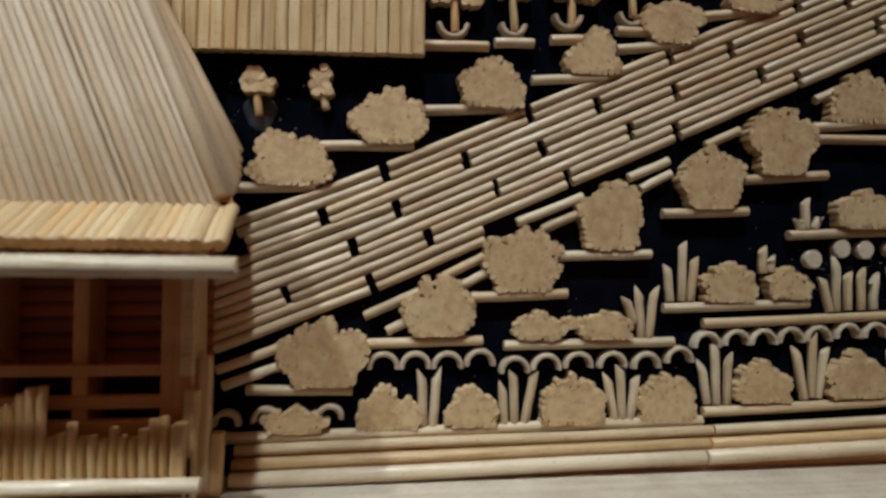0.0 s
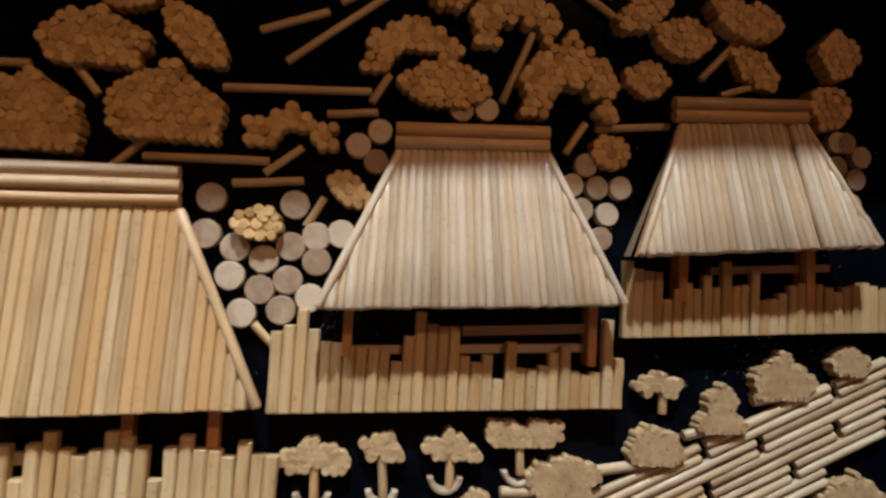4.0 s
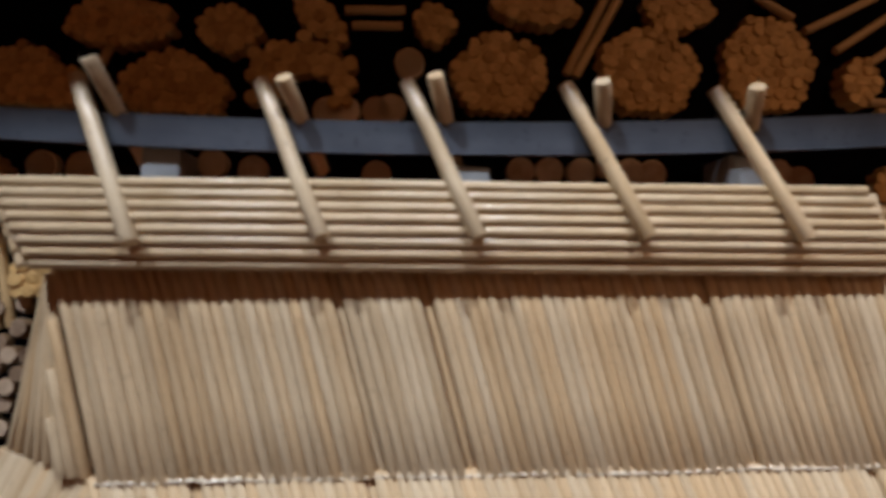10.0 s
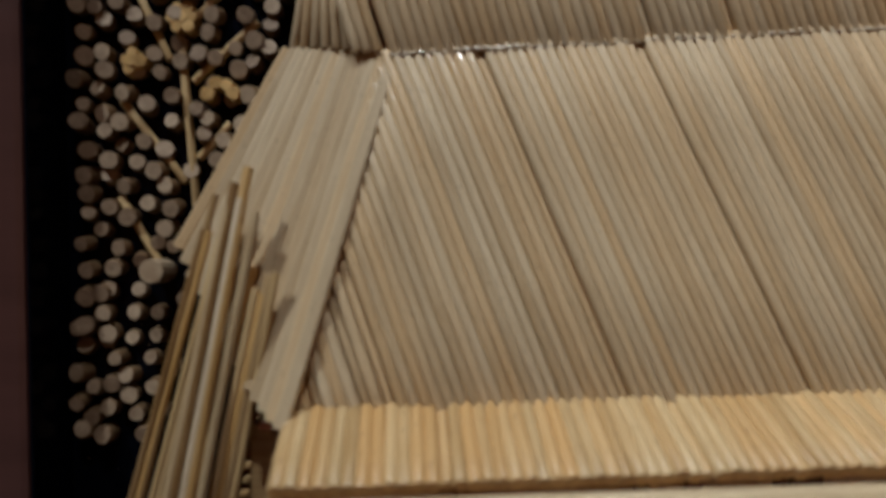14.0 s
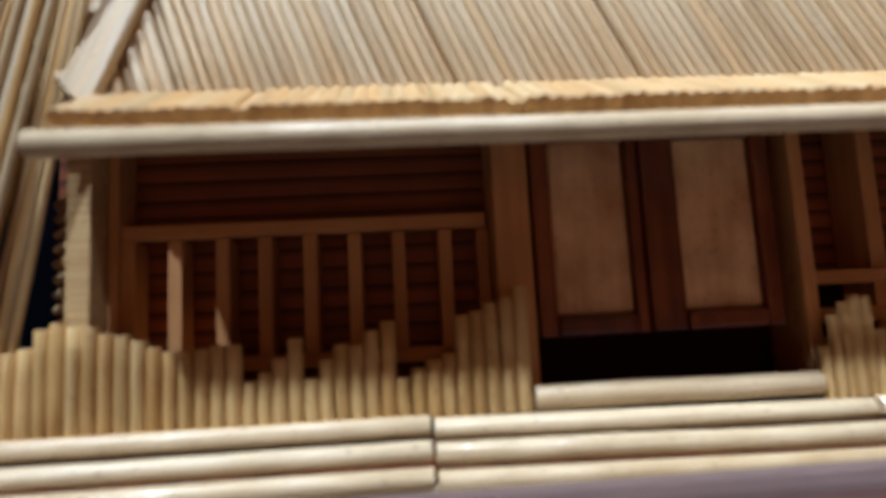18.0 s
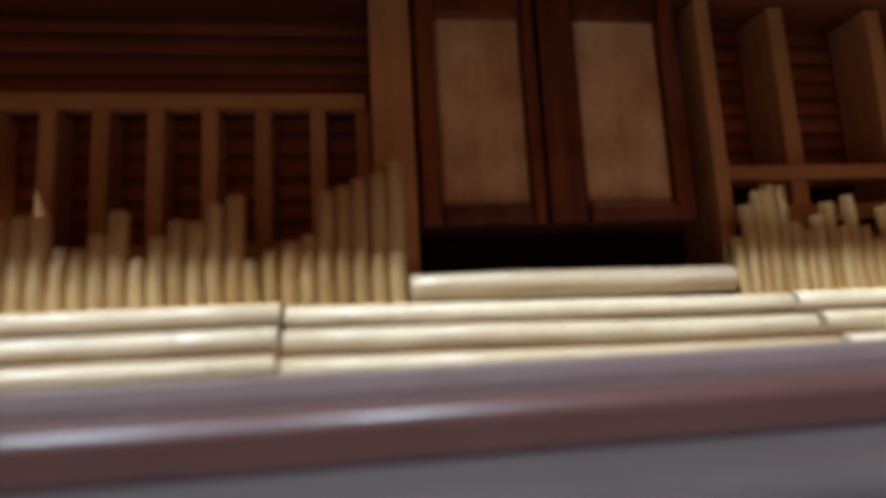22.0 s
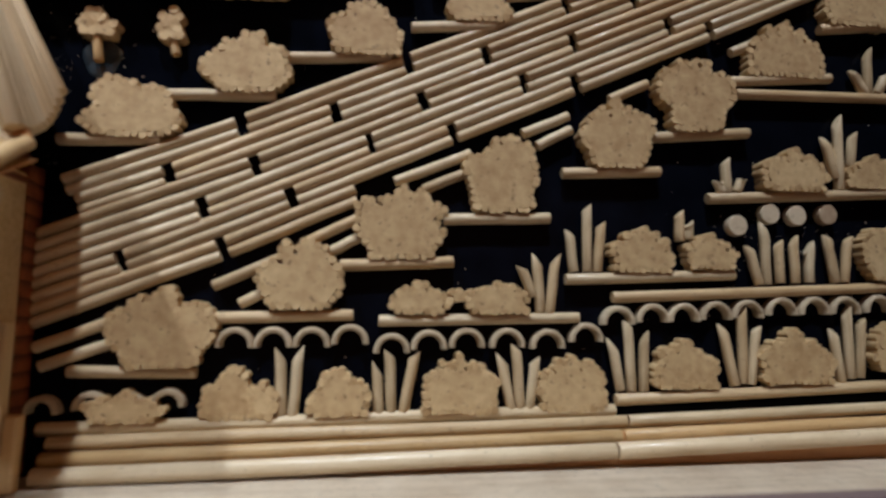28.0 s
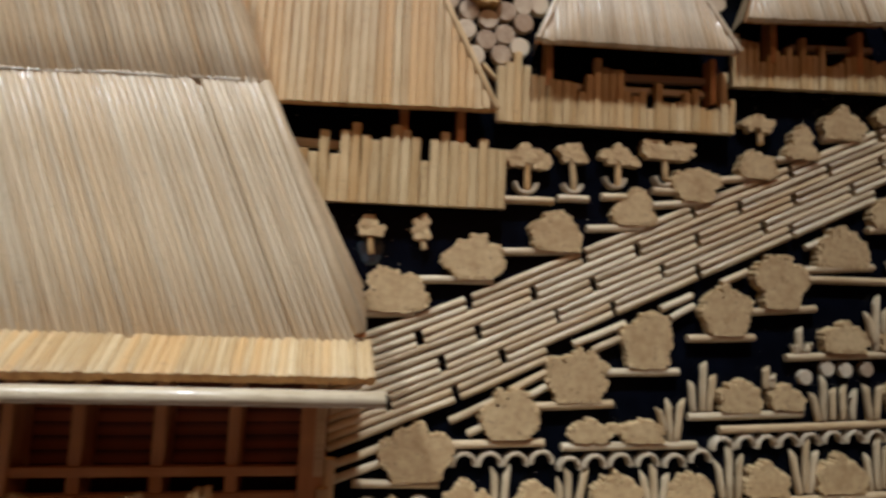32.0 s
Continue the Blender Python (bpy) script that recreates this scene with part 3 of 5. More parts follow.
def roof_back(parent, tl, tr, br, bl, y_top, y_bot, inset=0.6, name="roof", material=None):
    return part(name, prism_bm([(tl[0], y_top + inset, tl[1]), (bl[0], y_bot + inset, bl[1]), (br[0], y_bot + inset, br[1]), (tr[0], y_top + inset, tr[1])], 0.9), material or BEAM, parent)


def pickets(t, x0, x1, z0, z1, y, d, heights, material, name="picket", flat=False):
    n = len(heights)
    for i, hgt in enumerate(heights):
        f = (i + 0.5) / n
        x, z = x0 + (x1 - x0) * f, z0 + (z1 - z0) * f
        proud = random.uniform(-0.2, 0.2) if flat else 0
        rod(name, (x, y + proud, z), (x + random.uniform(-0.12, 0.12), y + proud, z + hgt), (x1 - x0) / n * random.uniform(0.93, 1.0) if flat else d * random.uniform(1.0, 1.06), material, t, flat=flat)

# ---- the setting: room, plinth, frame, black panel ----


def slab(name, x0, x1, y0, y1, z0, z1, material, label, category, bevel=0.0):
    ob = part(name, box_bm(x0, x1, y0, y1, z0, z1, bevel), material, None)
    return tagged(ob, label, category, "", "structure")


slab("wall_north", -2000, 2000, 60, 160, -1200, 1400, PLASTER, "plain plastered gallery wall behind the picture", "wall")
slab("wall_south", -2000, 2000, -3100, -3000, -1200, 1400, PLASTER, "plain plastered gallery wall", "wall")
slab("wall_west", -2100, -2000, -3000, 60, -1200, 1400, PLASTER, "plain plastered gallery wall", "wall")
slab("wall_east", 2000, 2100, -3000, 60, -1200, 1400, PLASTER, "plain plastered gallery wall", "wall")
slab("floor", -2000, 2000, -3000, 60, -1300, -1200, GREY, "plain grey gallery floor", "floor")
slab("ceiling", -2100, 2100, -3100, 160, 1400, 1500, PLASTER, "plain pale gallery ceiling", "ceiling")
slab("backdrop", -207, 124, 0, 4, -60, 158, BLACK, "glossy black lacquered panel behind the straw village", "panel")
slab("plinth", -520, 420, -300, 59, -1199.5, -72.2, GREY, "grey display plinth under the picture frame", "plinth", 2.0)
SHADE_LIP = -38
fr = thing("picture_frame", "dark mahogany picture frame round the relief", "frame", (-40, 0, -66))
part("left_rail", box_bm(-231, -203.0, -9, 10, -72, 184, 1.0), FRAME, fr)
# Right rail is black; the left and top rails are mahogany.
part("right_rail", box_bm(124, 153, -14, 10, -72, 184, 2.0), BLACK, fr, "black frame rail")
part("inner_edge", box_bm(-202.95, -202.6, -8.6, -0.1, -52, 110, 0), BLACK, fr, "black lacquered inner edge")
# Unseen top rail: its depth and bent lower edge are shaped to cast shade.
part("top_rail", prism_bm([(-231, SHADE_LIP, 129), (-200, SHADE_LIP, 132), (-150, SHADE_LIP, 138), (-100, SHADE_LIP, 140), (-45, SHADE_LIP, 140.5), (0, SHADE_LIP, 143), (45, SHADE_LIP, 149), (123.9, SHADE_LIP, 157), (123.9, SHADE_LIP, 184), (-231, SHADE_LIP, 184)], 48), FRAME, fr)
part("bead", box_bm(-206.9, 123.9, -25.2, -21.5, -56, -52.2, 1.5), BEAD, fr, "glossy inner bead with a mauve-grey sheen in its colour")
bm = box_bm(-206.9, 123.9, -31, -25.3, -58, -54.4, 0)
bmesh.ops.bevel(bm, geom=[e for e in bm.edges if all(v.co.y < -30 and v.co.z > -55 for v in e.verts)], offset=1.6, segments=8, affect="EDGES", profile=0.5)
part("bottom_rail", bm, FRAME, fr, "polished mahogany rail with a rounded edge")
part("bottom_moulding", box_bm(-206.9, 123.9, -44, 10, -72, -58.3, 2.0), GREY, fr, "grey-sheened lower moulding")
slab("ledge", -206.5, 123.5, -21.3, -0.2, -58, -53.2, LEDGE, "pale wooden ledge along the foot of the relief", "ledge", 0.3)

# ---- big farmhouse ----
house = thing("farmhouse", "large straw-thatched farmhouse relief with open veranda", "house", (-97, -8, -53), "farmhouses")
RB = lambda x: 61.8 + (x + 165) * 0.05
SEAM = lambda x: 35.3 + (x + 156) * 0.056
upper = ((-164.5, RB(-164.5)), (-54.8, RB(-54.8)), (-45.6, SEAM(-45.6)), (-156.0, SEAM(-156.0)))
lower = ((-156.0, SEAM(-156.0)), (-45.6, SEAM(-45.6)), (-22.8, -7.2), (-168.0, -9.0))
roof_hi = roof_back(house, *upper, -9.2, -9.5, name="upper_roof")
lay_roof(roof_hi, *upper, -9.2, -9.5, 1.4, ROOF, 0.30, 0.36, 0.15, thick=1.1)
roof_lo = roof_back(house, *lower, -9.3, -17.0, name="lower_roof")
lay_roof(roof_lo, (-157.4, SEAM(-157) + 0.9), (-45.4, SEAM(-45.6) + 0.9), (-24.2, -8.4), (-169.4, -9.2), -9.3, -17.0, 1.4, ROOF, 0.34, 0.45, 0.15, thick=1.1)
# rounded east hip, its stems sunk in varnish, turning back to the panel
hip = part("east_hip", prism_bm([(-46.4, -8.6, 41.2), (-25.6, -16.2, -6.4), (-25.6, -9.0, -0.5), (-46.6, -5.0, 41.2)], 4.0), GOLD, house, "rounded varnished hip of the big roof")
for i in range(10):
    u = i / 9
    rod("hip_stem", (-45.4 - 0.5 * u, -9.2 + 4.4 * u, 41.4 + 0.4 * math.sin(9 * u)), (-24.3 + 0.5 * math.sin(3.14 * u) - 0.2 * u, -16.8 + 9.4 * u, -6.6 + 8.2 * u * u), 2.7, ROOF, hip)
edge_stems(roof_hi, (((-54.6, -9.9, 67.0), (-45.3, -8.8, 41.6)),), 1.5, ROOF)
# filler behind the roof so that it is a solid body
part("roof_body", prism_bm([(-163, -7.6, 62), (-158, -6.5, 36), (-160, -9, -8), (-30, -9, -8), (-48, -6.5, 40), (-57, -7.6, 66)], 7.4), WALL, house)
# seam of glue between the two tiers
for i in range(26):
    x = -156 + 110.4 * (i + 0.5) / 26
    rod("glue_seam", (x - 2.3, -10.0, SEAM(x - 2.3) + 0.3 + random.uniform(-0.2, 0.2)), (x + 2.3, -10.0, SEAM(x + 2.3) + 0.3 + random.uniform(-0.2, 0.2)), random.uniform(0.3, 0.6), GLUE, house)
# hip on the west side, above and below the seam
for i in range(15):
    u = (i + 0.5) / 15
    rod("hip_stem", (-155.2 - 15.3 * u, -9.0 + 4.2 * u, 35.6 + 2.1 * u), (-168.3 - 16.0 * u, -19.2 + 11.2 * u, -10.2 + 22.0 * u ** 1.4), 1.75, ROOF, house, flat=True)
for i in range(6):
    u = (i + 0.5) / 6
    rod("hip_stem", (-163.5 - 1.8 * u, -9 + 2 * u, 60.5), (-161 - 9 * u, -8.5 + 3.5 * u, 36.6 + 1.5 * u), 1.4, ROOF, house)
part("gable_patch", prism_bm([(-164.5, -6.6, 60.5), (-165, -6.2, 37), (-156.5, -6.2, 36), (-161, -6.6, 60.5)], 3.0), GOLD, house)
for i in range(3):
    rise = 19.0 - 6.0 * i
    rod("hip_stem", (-157.6 - 1.4 * i, -9.4, 36.0), (-157.6 - 1.4 * i - 0.3 * rise, -9.2, 36.0 + rise), 1.4, ROOF, house)
# ridge bundle
ridge = part("ridge", prism_bm([(-168, -9.4, 70.8), (-165.5, -8.8, 62.5), (-57, -7.8, 67.4), (-61, -8.4, 76.6)], 7), WALL, house)
for i in range(8):
    u = i / 7
    z0, z1 = 71.4 - 9.4 * u, 77.0 - 10.0 * u
    bulge = -2.0 * math.sin(math.pi * (0.25 + 0.6 * u))
    rod("ridge_stem", (-169 + 4.2 * u, -10.7 + bulge, z0), (-60.6 + 4.2 * u, -9.9 + bulge, z1), 1.55, GLOSS, ridge)
rod("ridge_binding", (-59.8, -10.9, 76.6), (-55.6, -10.2, 66.8), 1.7, GLOSS, ridge)
for i in range(6):
    rod("ridge_binding", (-169.8 + 0.72 * i, -11.7, 71.6 - 1.7 * i), (-169.2 + 0.72 * i, -11.9, 70.0 - 1.7 * i), 1.5, GLOSS, ridge)
# crossed ridge poles
for x, z, up in ((-152.4, 64.9, 2.2), (-130.2, 66.8, 0.0), (-111.3, 67.9, 0.5), (-90.2, 69.0, 0.2), (-70.0, 70.0, 0.0)):
    dx = -0.35 * up
    rod("ridge_pole", (x, -14.0, z), (x - 9.9 + dx, -8.6, z + 20.1 + 0.4 * up), 2.2, GLOSS, ridge)
    rod("ridge_pole", (x - 2.2 + dx, -2.6, z + 9.8), (x - 6.2 + 1.4 * dx, -12.4, z + 19.6 + 1.2 * up), 2.2, GLOSS, ridge)
# eave: thick fringe of stems over a long round pole
eave = roof_back(house, (-167.6, -10.4), (-22.8, -9.8), (-21.8, -13.7), (-168.0, -14.1), -16.4, -25.2, 1.6, "eave")
lay_roof(eave, (-168, -8.5), (-22.6, -8.1), (-21.5, -13.8), (-168.4, -14.2), -16.6, -26.2, 1.45, GOLD, 0.02, 0.10, 0.12)
rod("eave_pole", (-170.3, -26.2, -16.6), (-19.6, -27.2, -16.7), 2.85, GLOSS, house)
# walls and posts below the roof
part("back_wall", box_bm(-172, -29, -4.5, -0.4, -53, -8, 0.1), WALL, house)
part("ceiling_board", box_bm(-172, -29, -16, -4.6, -11.0, -10.0, 0.1), WALL, house)
# Floor colour includes the shade under the veranda.
part("floor_board", box_bm(-172, -29, -14, -4.6, -53, -45.6, 0.1), SHADED_STAIN, house)
part("corner_board", box_bm(-173.9, -171.1, -13.2, -4.6, -46, -11.1, 0.2), GOLD, house, "pale straw-coloured corner board")
for x0, x1, y0, z0 in ((-171.0, -169.7, -9.5, -46), (-123.4, -119.0, -12.6, -46), (-84.4, -82.6, -12.2, -46), (-34.0, -29.4, -12.0, -46), (-125.2, -123.6, -8.2, -46)):
    part("post", box_bm(x0, x1, y0, -4.6, z0, -23.9 if x0 == -125.2 else -11.1, 0.2), POST, house)
# west railing
part("rail", box_bm(-171.0, -124.0, -8.6, -6.8, -23.8, -21.9, 0.2), BEAM, house)
part("rail", box_bm(-171.0, -124.0, -8.4, -6.8, -40.6, -38.8, 0.2), BEAM, house)
for x in (-168.9, -163.2, -157.4, -152.2, -146.6, -141.0, -135.4, -129.4):
    part("baluster", box_bm(x - 0.85, x + 0.85, -8.8, -4.7, -39, -23.9, 0.15), POST, house)
# doors
for x0, x1 in ((-118.4, -104.6), (-104.2, -87.2)):
    door = part("door", box_bm(x0, x1, -10.4, -8.0, -38.4, -11.2, 0.1), DOOR, house, "red-brown framed sliding door")
    px0, px1 = (x0 + 2.4, x0 + 12.2) if x0 < -110 else (x0 + 4.6, x1 - 2.2)
    part("door_panel", box_bm(px0, px1, -11.3, -10.42, -35.8, -13.0, 0.5), PANEL, door, "pale wood door panel")
    part("stile", box_bm(x0, px0 - 0.15, -12.2, -10.42, -38.4, -11.2, 0.5), DOOR, door)
    part("stile", box_bm(px1 + 0.15, x1, -12.2, -10.42, -38.4, -11.2, 0.5), DOOR, door)
    part("top_rail", box_bm(px0 - 0.1, px1 + 0.1, -12.0, -10.42, -14.0, -11.2, 0.45), DOOR, door)
    part("bottom_rail", box_bm(px0 - 0.1, px1 + 0.1, -12.5, -10.42, -38.4, -36.0, 0.7), DOOR, door)
# Recess below the doors: its shade is part of the near-black colour.
part("threshold", box_bm(-118.8, -85.4, -6.0, -4.6, -45.5, -38.6, 0.2), SHADED_STAIN, house)
rod("sill", (-120.3, -14.4, -45.1), (-85.6, -14.4, -45.3), 2.9, GLOSS, house)
# east railing
part("rail", box_bm(-84.5, -34.2, -11.4, -9.6, -33.6, -31.8, 0.2), BEAM, house)
part("rail", box_bm(-84.5, -34.2, -11.2, -9.6, -38.6, -36.6, 0.2), BEAM, house)
part("rail", box_bm(-84.5, -34.2, -11.0, -9.2, -43.6, -40.4, 0.2), BEAM, house)
for x in (-72.6, -58.9, -45.9):
    part("baluster", box_bm(x - 1.2, x + 1.0, -10.8, -4.7, -44, -11.1, 0.15), POST, house)
# Added board that stands in for the shade behind the lower railing.
part("skirting_board", box_bm(-82.4, -34.2, -5.2, -4.55, -45.4, -33.0, 0.1), SHADED_STAIN, house, "black board standing in for shade behind the railing")
# east end boards
part("end_board", box_bm(-31.2, -29.3, -12.1, -0.4, -33.6, -9.5, 0.2), GOLD, house, "pale straw-coloured end board")
for x, y, top, d in ((-30.3, -14.4, -40.0, 1.9), (-29.5, -12.2, -35.5, 2.2), (-28.4, -9.0, -31.0, 2.2), (-26.4, -8.6, -43.2, 1.9)):
    rod("end_picket", (x, y, -53.0), (x + 0.2, y, top), d, GOLD, house, flat=True)
# west lattice of short rungs
for i in range(11):
    z = -17.5 - i * 1.9
    rod("rung", (-178.4, -7, z - 1.1), (-174.6, -9, z), 1.1, GOLD, house)
part("lattice_side", box_bm(-178.6, -174.6, -6.6, -0.4, -46, -10, 0.2), WALL, house)

# ---- stick fences in front of the veranda ----
WEST = [5.5, 6.5, 7.5, 9.0, 8.0, 6.4, 7.0, 10.5, 6.0, 5.0, 8.4, 9.6, 9.9, 12.9, 9.9, 10.3, 12.3, 12.9, 12.4, 12.4, 11.5, 11.2, 10.5, 9.7, 9.1, 8.9, 9.2, 9.5, 9.5, 5.2, 6.2, 7.6, 9.8, 5.2, 7.2, 8.8, 8.6, 10.2, 11.2, 4.6, 5.6, 6.4, 7.0, 11.4, 11.8, 12.6, 13.2, 14.4]
wf = thing("stick_fence", "uneven straw stick fence before the west veranda", "fence", (-160, -14, -46.4), "veranda fences")
pickets(wf, -204, -120.6, -46.6, -46.4, -14.6, 1.75, WEST, PALING)
EAST = [6.2, 9.8, 11.4, 12.2, 12.0, 7.8, 7.0, 8.6, 10.0, 7.2, 10.8, 7.2, 5.8, 9.4, 10.0, 11.2, 11.8, 12.2, 7.0, 6.4, 8.6, 10.0, 10.8, 12.2, 13.0, 13.2, 5.8, 6.4, 8.0, 5.8, 6.0, 5.4, 7.2, 6.0, 5.6, 6.8, 8.2, 8.6, 7.2]
ef = thing("stick_fence", "uneven straw stick fence before the east veranda", "fence", (-58, -14, -46.4), "veranda fences")
pickets(ef, -85.2, -30.2, -47.2, -47.6, -14.6, 1.42, EAST, PALING)
# ---- deck of long round poles, three rows, stepping outwards ----
deck = thing("deck", "stepped deck of long varnished straw poles", "deck", (-100, -16, -53))
for k, (y, z) in enumerate(((-15.8, -47.5), (-17.8, -49.8), (-19.6, -52.2))):
    for x0, x1, up in ((-206, -132.6, 0.4), (-132.2, -80.4 - k * -0.8, 0.0), (-79.8 + k, -26.8 - k, -0.7)):
        rod("deck_pole", (x0, y, z + up), (x1, y, z - (0.9 if x0 > -140 else -0.2) + up * 0.5), 2.35, GLOSS, deck)
part("deck_bed", box_bm(-202, -29.5, -15.5, -5, -53.1, -48.6, 0.1), DOOR, deck)
# ---- leaning poles at the west end ----
STRAND = straw("split_brown_straw", (0.25, 0.135, 0.05), (0.56, 0.39, 0.20), 0.4, vary=0.9, varnish=0.6)
# foot x, y, z, tip x, y, z, straws in the flat bundle, their spacing
for x0, y0, z0, x1, y1, z1, count, gap in [
        (-193.1, -12.5, -46.2, -176.6, -14.0, 18.6, 7, 0.9),
        (-186.2, -17.5, -46.4, -173.5, -16.0, 20.0, 5, 1.05),
        (-183.0, -12.5, -46.2, -170.6, -17.0, 10.6, 4, 1.00),
        (-188.1, -12.2, -46.2, -173.1, -15.0, 12.6, 2, 0.90)]:
    for i in range(count):
        k = (i - (count - 1) / 2) * gap * 0.95
        ob = rod("leaning_pole", (x0 + k * 1.1, y0 + random.uniform(-0.15, 0.15), z0), (x1 + k * 0.8, y1 + random.uniform(-0.15, 0.15), z1 + random.uniform(-7, 1.5)), gap * random.uniform(0.98, 1.15), (STRAND, PALING, STRAND, TWIG)[i % 4] if y0 > -15 else (STRAW, STRAND, HUT, PALING)[i % 4])
        tagged(ob, "long thin straw pole leaning against the house end", "pole", "leaning poles")

# ---- slate strip behind the ridge ----
strip = thing("support_strip", "dark slate flat strip behind the ridge, blue sheen in its colour", "strip", (-117, -8, 79))
bm = bmesh.new()
cols = []
for i in range(25):
    u = i / 24
    x = -178 + 123 * u
    zc = 79.25 + 0.000482 * (x + 176) ** 2
    hh = (2.0 + 0.3 * u) * min(1, 0.25 + u / 0.045)
    cols.append([bm.verts.new((x, y, zc + s)) for y, s in ((-8.9, -hh), (-8.9, hh), (-7.9, hh), (-7.9, -hh))])
for p, q in zip(cols, cols[1:]):
    for k in range(4):
        bm.faces.new((p[k], q[k], q[(k + 1) % 4], p[(k + 1) % 4]))
bm.faces.new(cols[0])
bm.faces.new(cols[-1][::-1])
bmesh.ops.recalc_face_normals(bm, faces=bm.faces)
part("strip", bm, SLATE, strip)
for x, z0, z1 in ((-152.3, 72.6, 77.6), (-112, 73.9, 77.7), (-74.5, 76.4, 81.6)):
    part("bracket", box_bm(x - 2.4, x + 2.4, -7.8, -0.1, z0, z1, 0.3), BRACKET, strip, "translucent grey bracket")

# ---- small farmhouse: west ----
h1 = thing("farmhouse", "small straw farmhouse with a wide golden roof", "house", (-25, 0, 20), "farmhouses")
c1 = ((-62, 69.3), (-11.3, 72.0), (3.3, 41.9), (-61, 38.2))
r1 = roof_back(h1, *c1, -2.8, -6.0)
lay_roof(r1, *c1, -2.8, -6.0, 1.75, GOLD, 0.0, 0.0, 0.12, thick=1.0, flat=True)
for k in range(3):
    rod("ridge_stem", (-61, -3.4 - 0.3 * (k == 1), 70.6 + 2.3 * k), (-11.4 - 0.4 * (k > 1), -3.4 - 0.3 * (k == 1), 73.2 + 2.1 * k), 2.3, GLOSS if k == 2 else GOLD, h1)
part("roof_body", prism_bm([(-61, -1.9, 70), (-60, -3.6, 40), (2, -3.6, 42.6), (-12.4, -1.9, 72)], 1.8), BEAM, h1)
for x in (-16.6, -3.9):
    part("post", box_bm(x - 0.9, x + 0.9, -2.4, -0.1, 32, 42.5, 0.15), BEAM, h1)
part("rail", box_bm(-40, -26, -1.4, -0.1, 31.6, 33.4, 0.15), RING, h1)
f1 = thing("picket_fence", "tall uneven straw picket fence of the west farmhouse", "fence", (-15, 0, 20), "village fences")
pickets(f1, -38.5, 6.5, 19.6, 20.9, -2.7, 2.2, [12, 12.6, 11.2, 10.4, 15.2, 10.2, 15.4, 17.2, 14.6, 13.6, 14.4, 17.2, 16.2, 14.8, 9.8, 14.6, 16.4, 14.4, 14.2, 13.2, 15.4, 13.4, 13.2][-21:], FENCE, flat=True)

edge_stems(r1, (((-11.4, -3.3, 71.6), (3.0, -6.4, 42.2)),), 1.7, GOLD)
# ---- small farmhouse: middle ----
h2 = thing("farmhouse", "small straw farmhouse with a steep glossy roof", "house", (34, 0, 42), "farmhouses")
c2 = ((22.2, 84.4), (48.1, 86.2), (60.6, 60.7), (10.8, 57.6))
r2 = roof_back(h2, *c2, -2.4, -8.6)
lay_roof(r2, *c2, -2.4, -8.6, 1.45, HUT, -0.05, 0.12, 0.12, thick=1.25)
for k in range(2):
    rod("ridge_stem", (21.6, -2.8, 85.6 + 2.3 * k), (48.0, -2.8, 87.4 + 2.3 * k), 2.4, GOLD, h2)
part("side_gable", prism_bm([(22.0, -2.2, 84), (10.9, -8.2, 57.9), (12.8, -0.2, 58)], 0.3), STRAW, h2)
part("roof_body", prism_bm([(23, -1.5, 84), (17, -4.2, 60), (54, -4.2, 62.4), (47.5, -1.5, 86)], 1.4), BEAM, h2)
for x in (15.8, 57.2):
    part("post", box_bm(x - 0.75, x + 0.75, -3.6, -0.1, 50, 61, 0.15), BEAM, h2)
part("rail", prism_bm([(35, -1.6, 55.6), (35, -1.6, 54.0), (57, -1.6, 55.4), (57, -1.6, 57.0)], 1.4), RING, h2)
part("rail", prism_bm([(17, -1.6, 51.6), (17, -1.6, 50.2), (58, -1.6, 52.2), (58, -1.6, 53.6)], 1.4), RING, h2)
f2 = thing("picket_fence", "stepped straw picket fence of the middle farmhouse", "fence", (34, 0, 41), "village fences")
pickets(f2, 3.9, 63.0, 40.6, 43.1, -2.6, 2.18, [12.8, 13.8, 16.4, 13.2, 11.2, 11, 10.6, 10.4, 10.2, 10, 8, 12.2, 16.2, 14.2, 13.8, 13.8, 8.8, 7.8, 9.0, 5, 11.2, 6.8, 6.6, 7.2, 9.4, 10.4, 6.2, 5.6, 6, 15, 8.4], FENCE, flat=True)

edge_stems(r2, (((22.4, -2.8, 84.2), (11.2, -8.9, 57.9)), ((47.9, -2.8, 86.0), (60.2, -8.9, 60.9))), 1.5, HUT)
# ---- small farmhouse: east ----
h3 = thing("farmhouse", "small straw farmhouse with a pale roof at the east edge", "house", (84, 0, 55), "farmhouses")
c3 = ((72.4, 93.6), (97.2, 96.0), (107.6, 73.6), (62.4, 69.0))
r3 = roof_back(h3, *c3, -2.6, -8.8)
lay_roof(r3, *c3, -2.6, -8.8, 1.45, HUT, -0.04, 0.14, 0.12, thick=1.25)
for k in range(2):
    rod("ridge_stem", (71.0, -3.0, 95.0 + 2.3 * k), (97.4, -3.0, 97.2 + 2.3 * k), 2.4, GOLD, h3)
part("side_gable", prism_bm([(72.2, -2.4, 93.4), (61.0, -8.6, 68.9), (64.0, -0.2, 69.4)], 0.3), STRAW, h3)
part("roof_body", prism_bm([(73, -1.6, 93.4), (68, -4.4, 71.6), (104, -4.4, 75.2), (96.6, -1.6, 95.8)], 1.5), BEAM, h3)
for x in (73.6, 98.5):
    part("post", box_bm(x - 0.8, x + 0.8, -3.6, -0.1, 62, 73, 0.15), BEAM, h3)
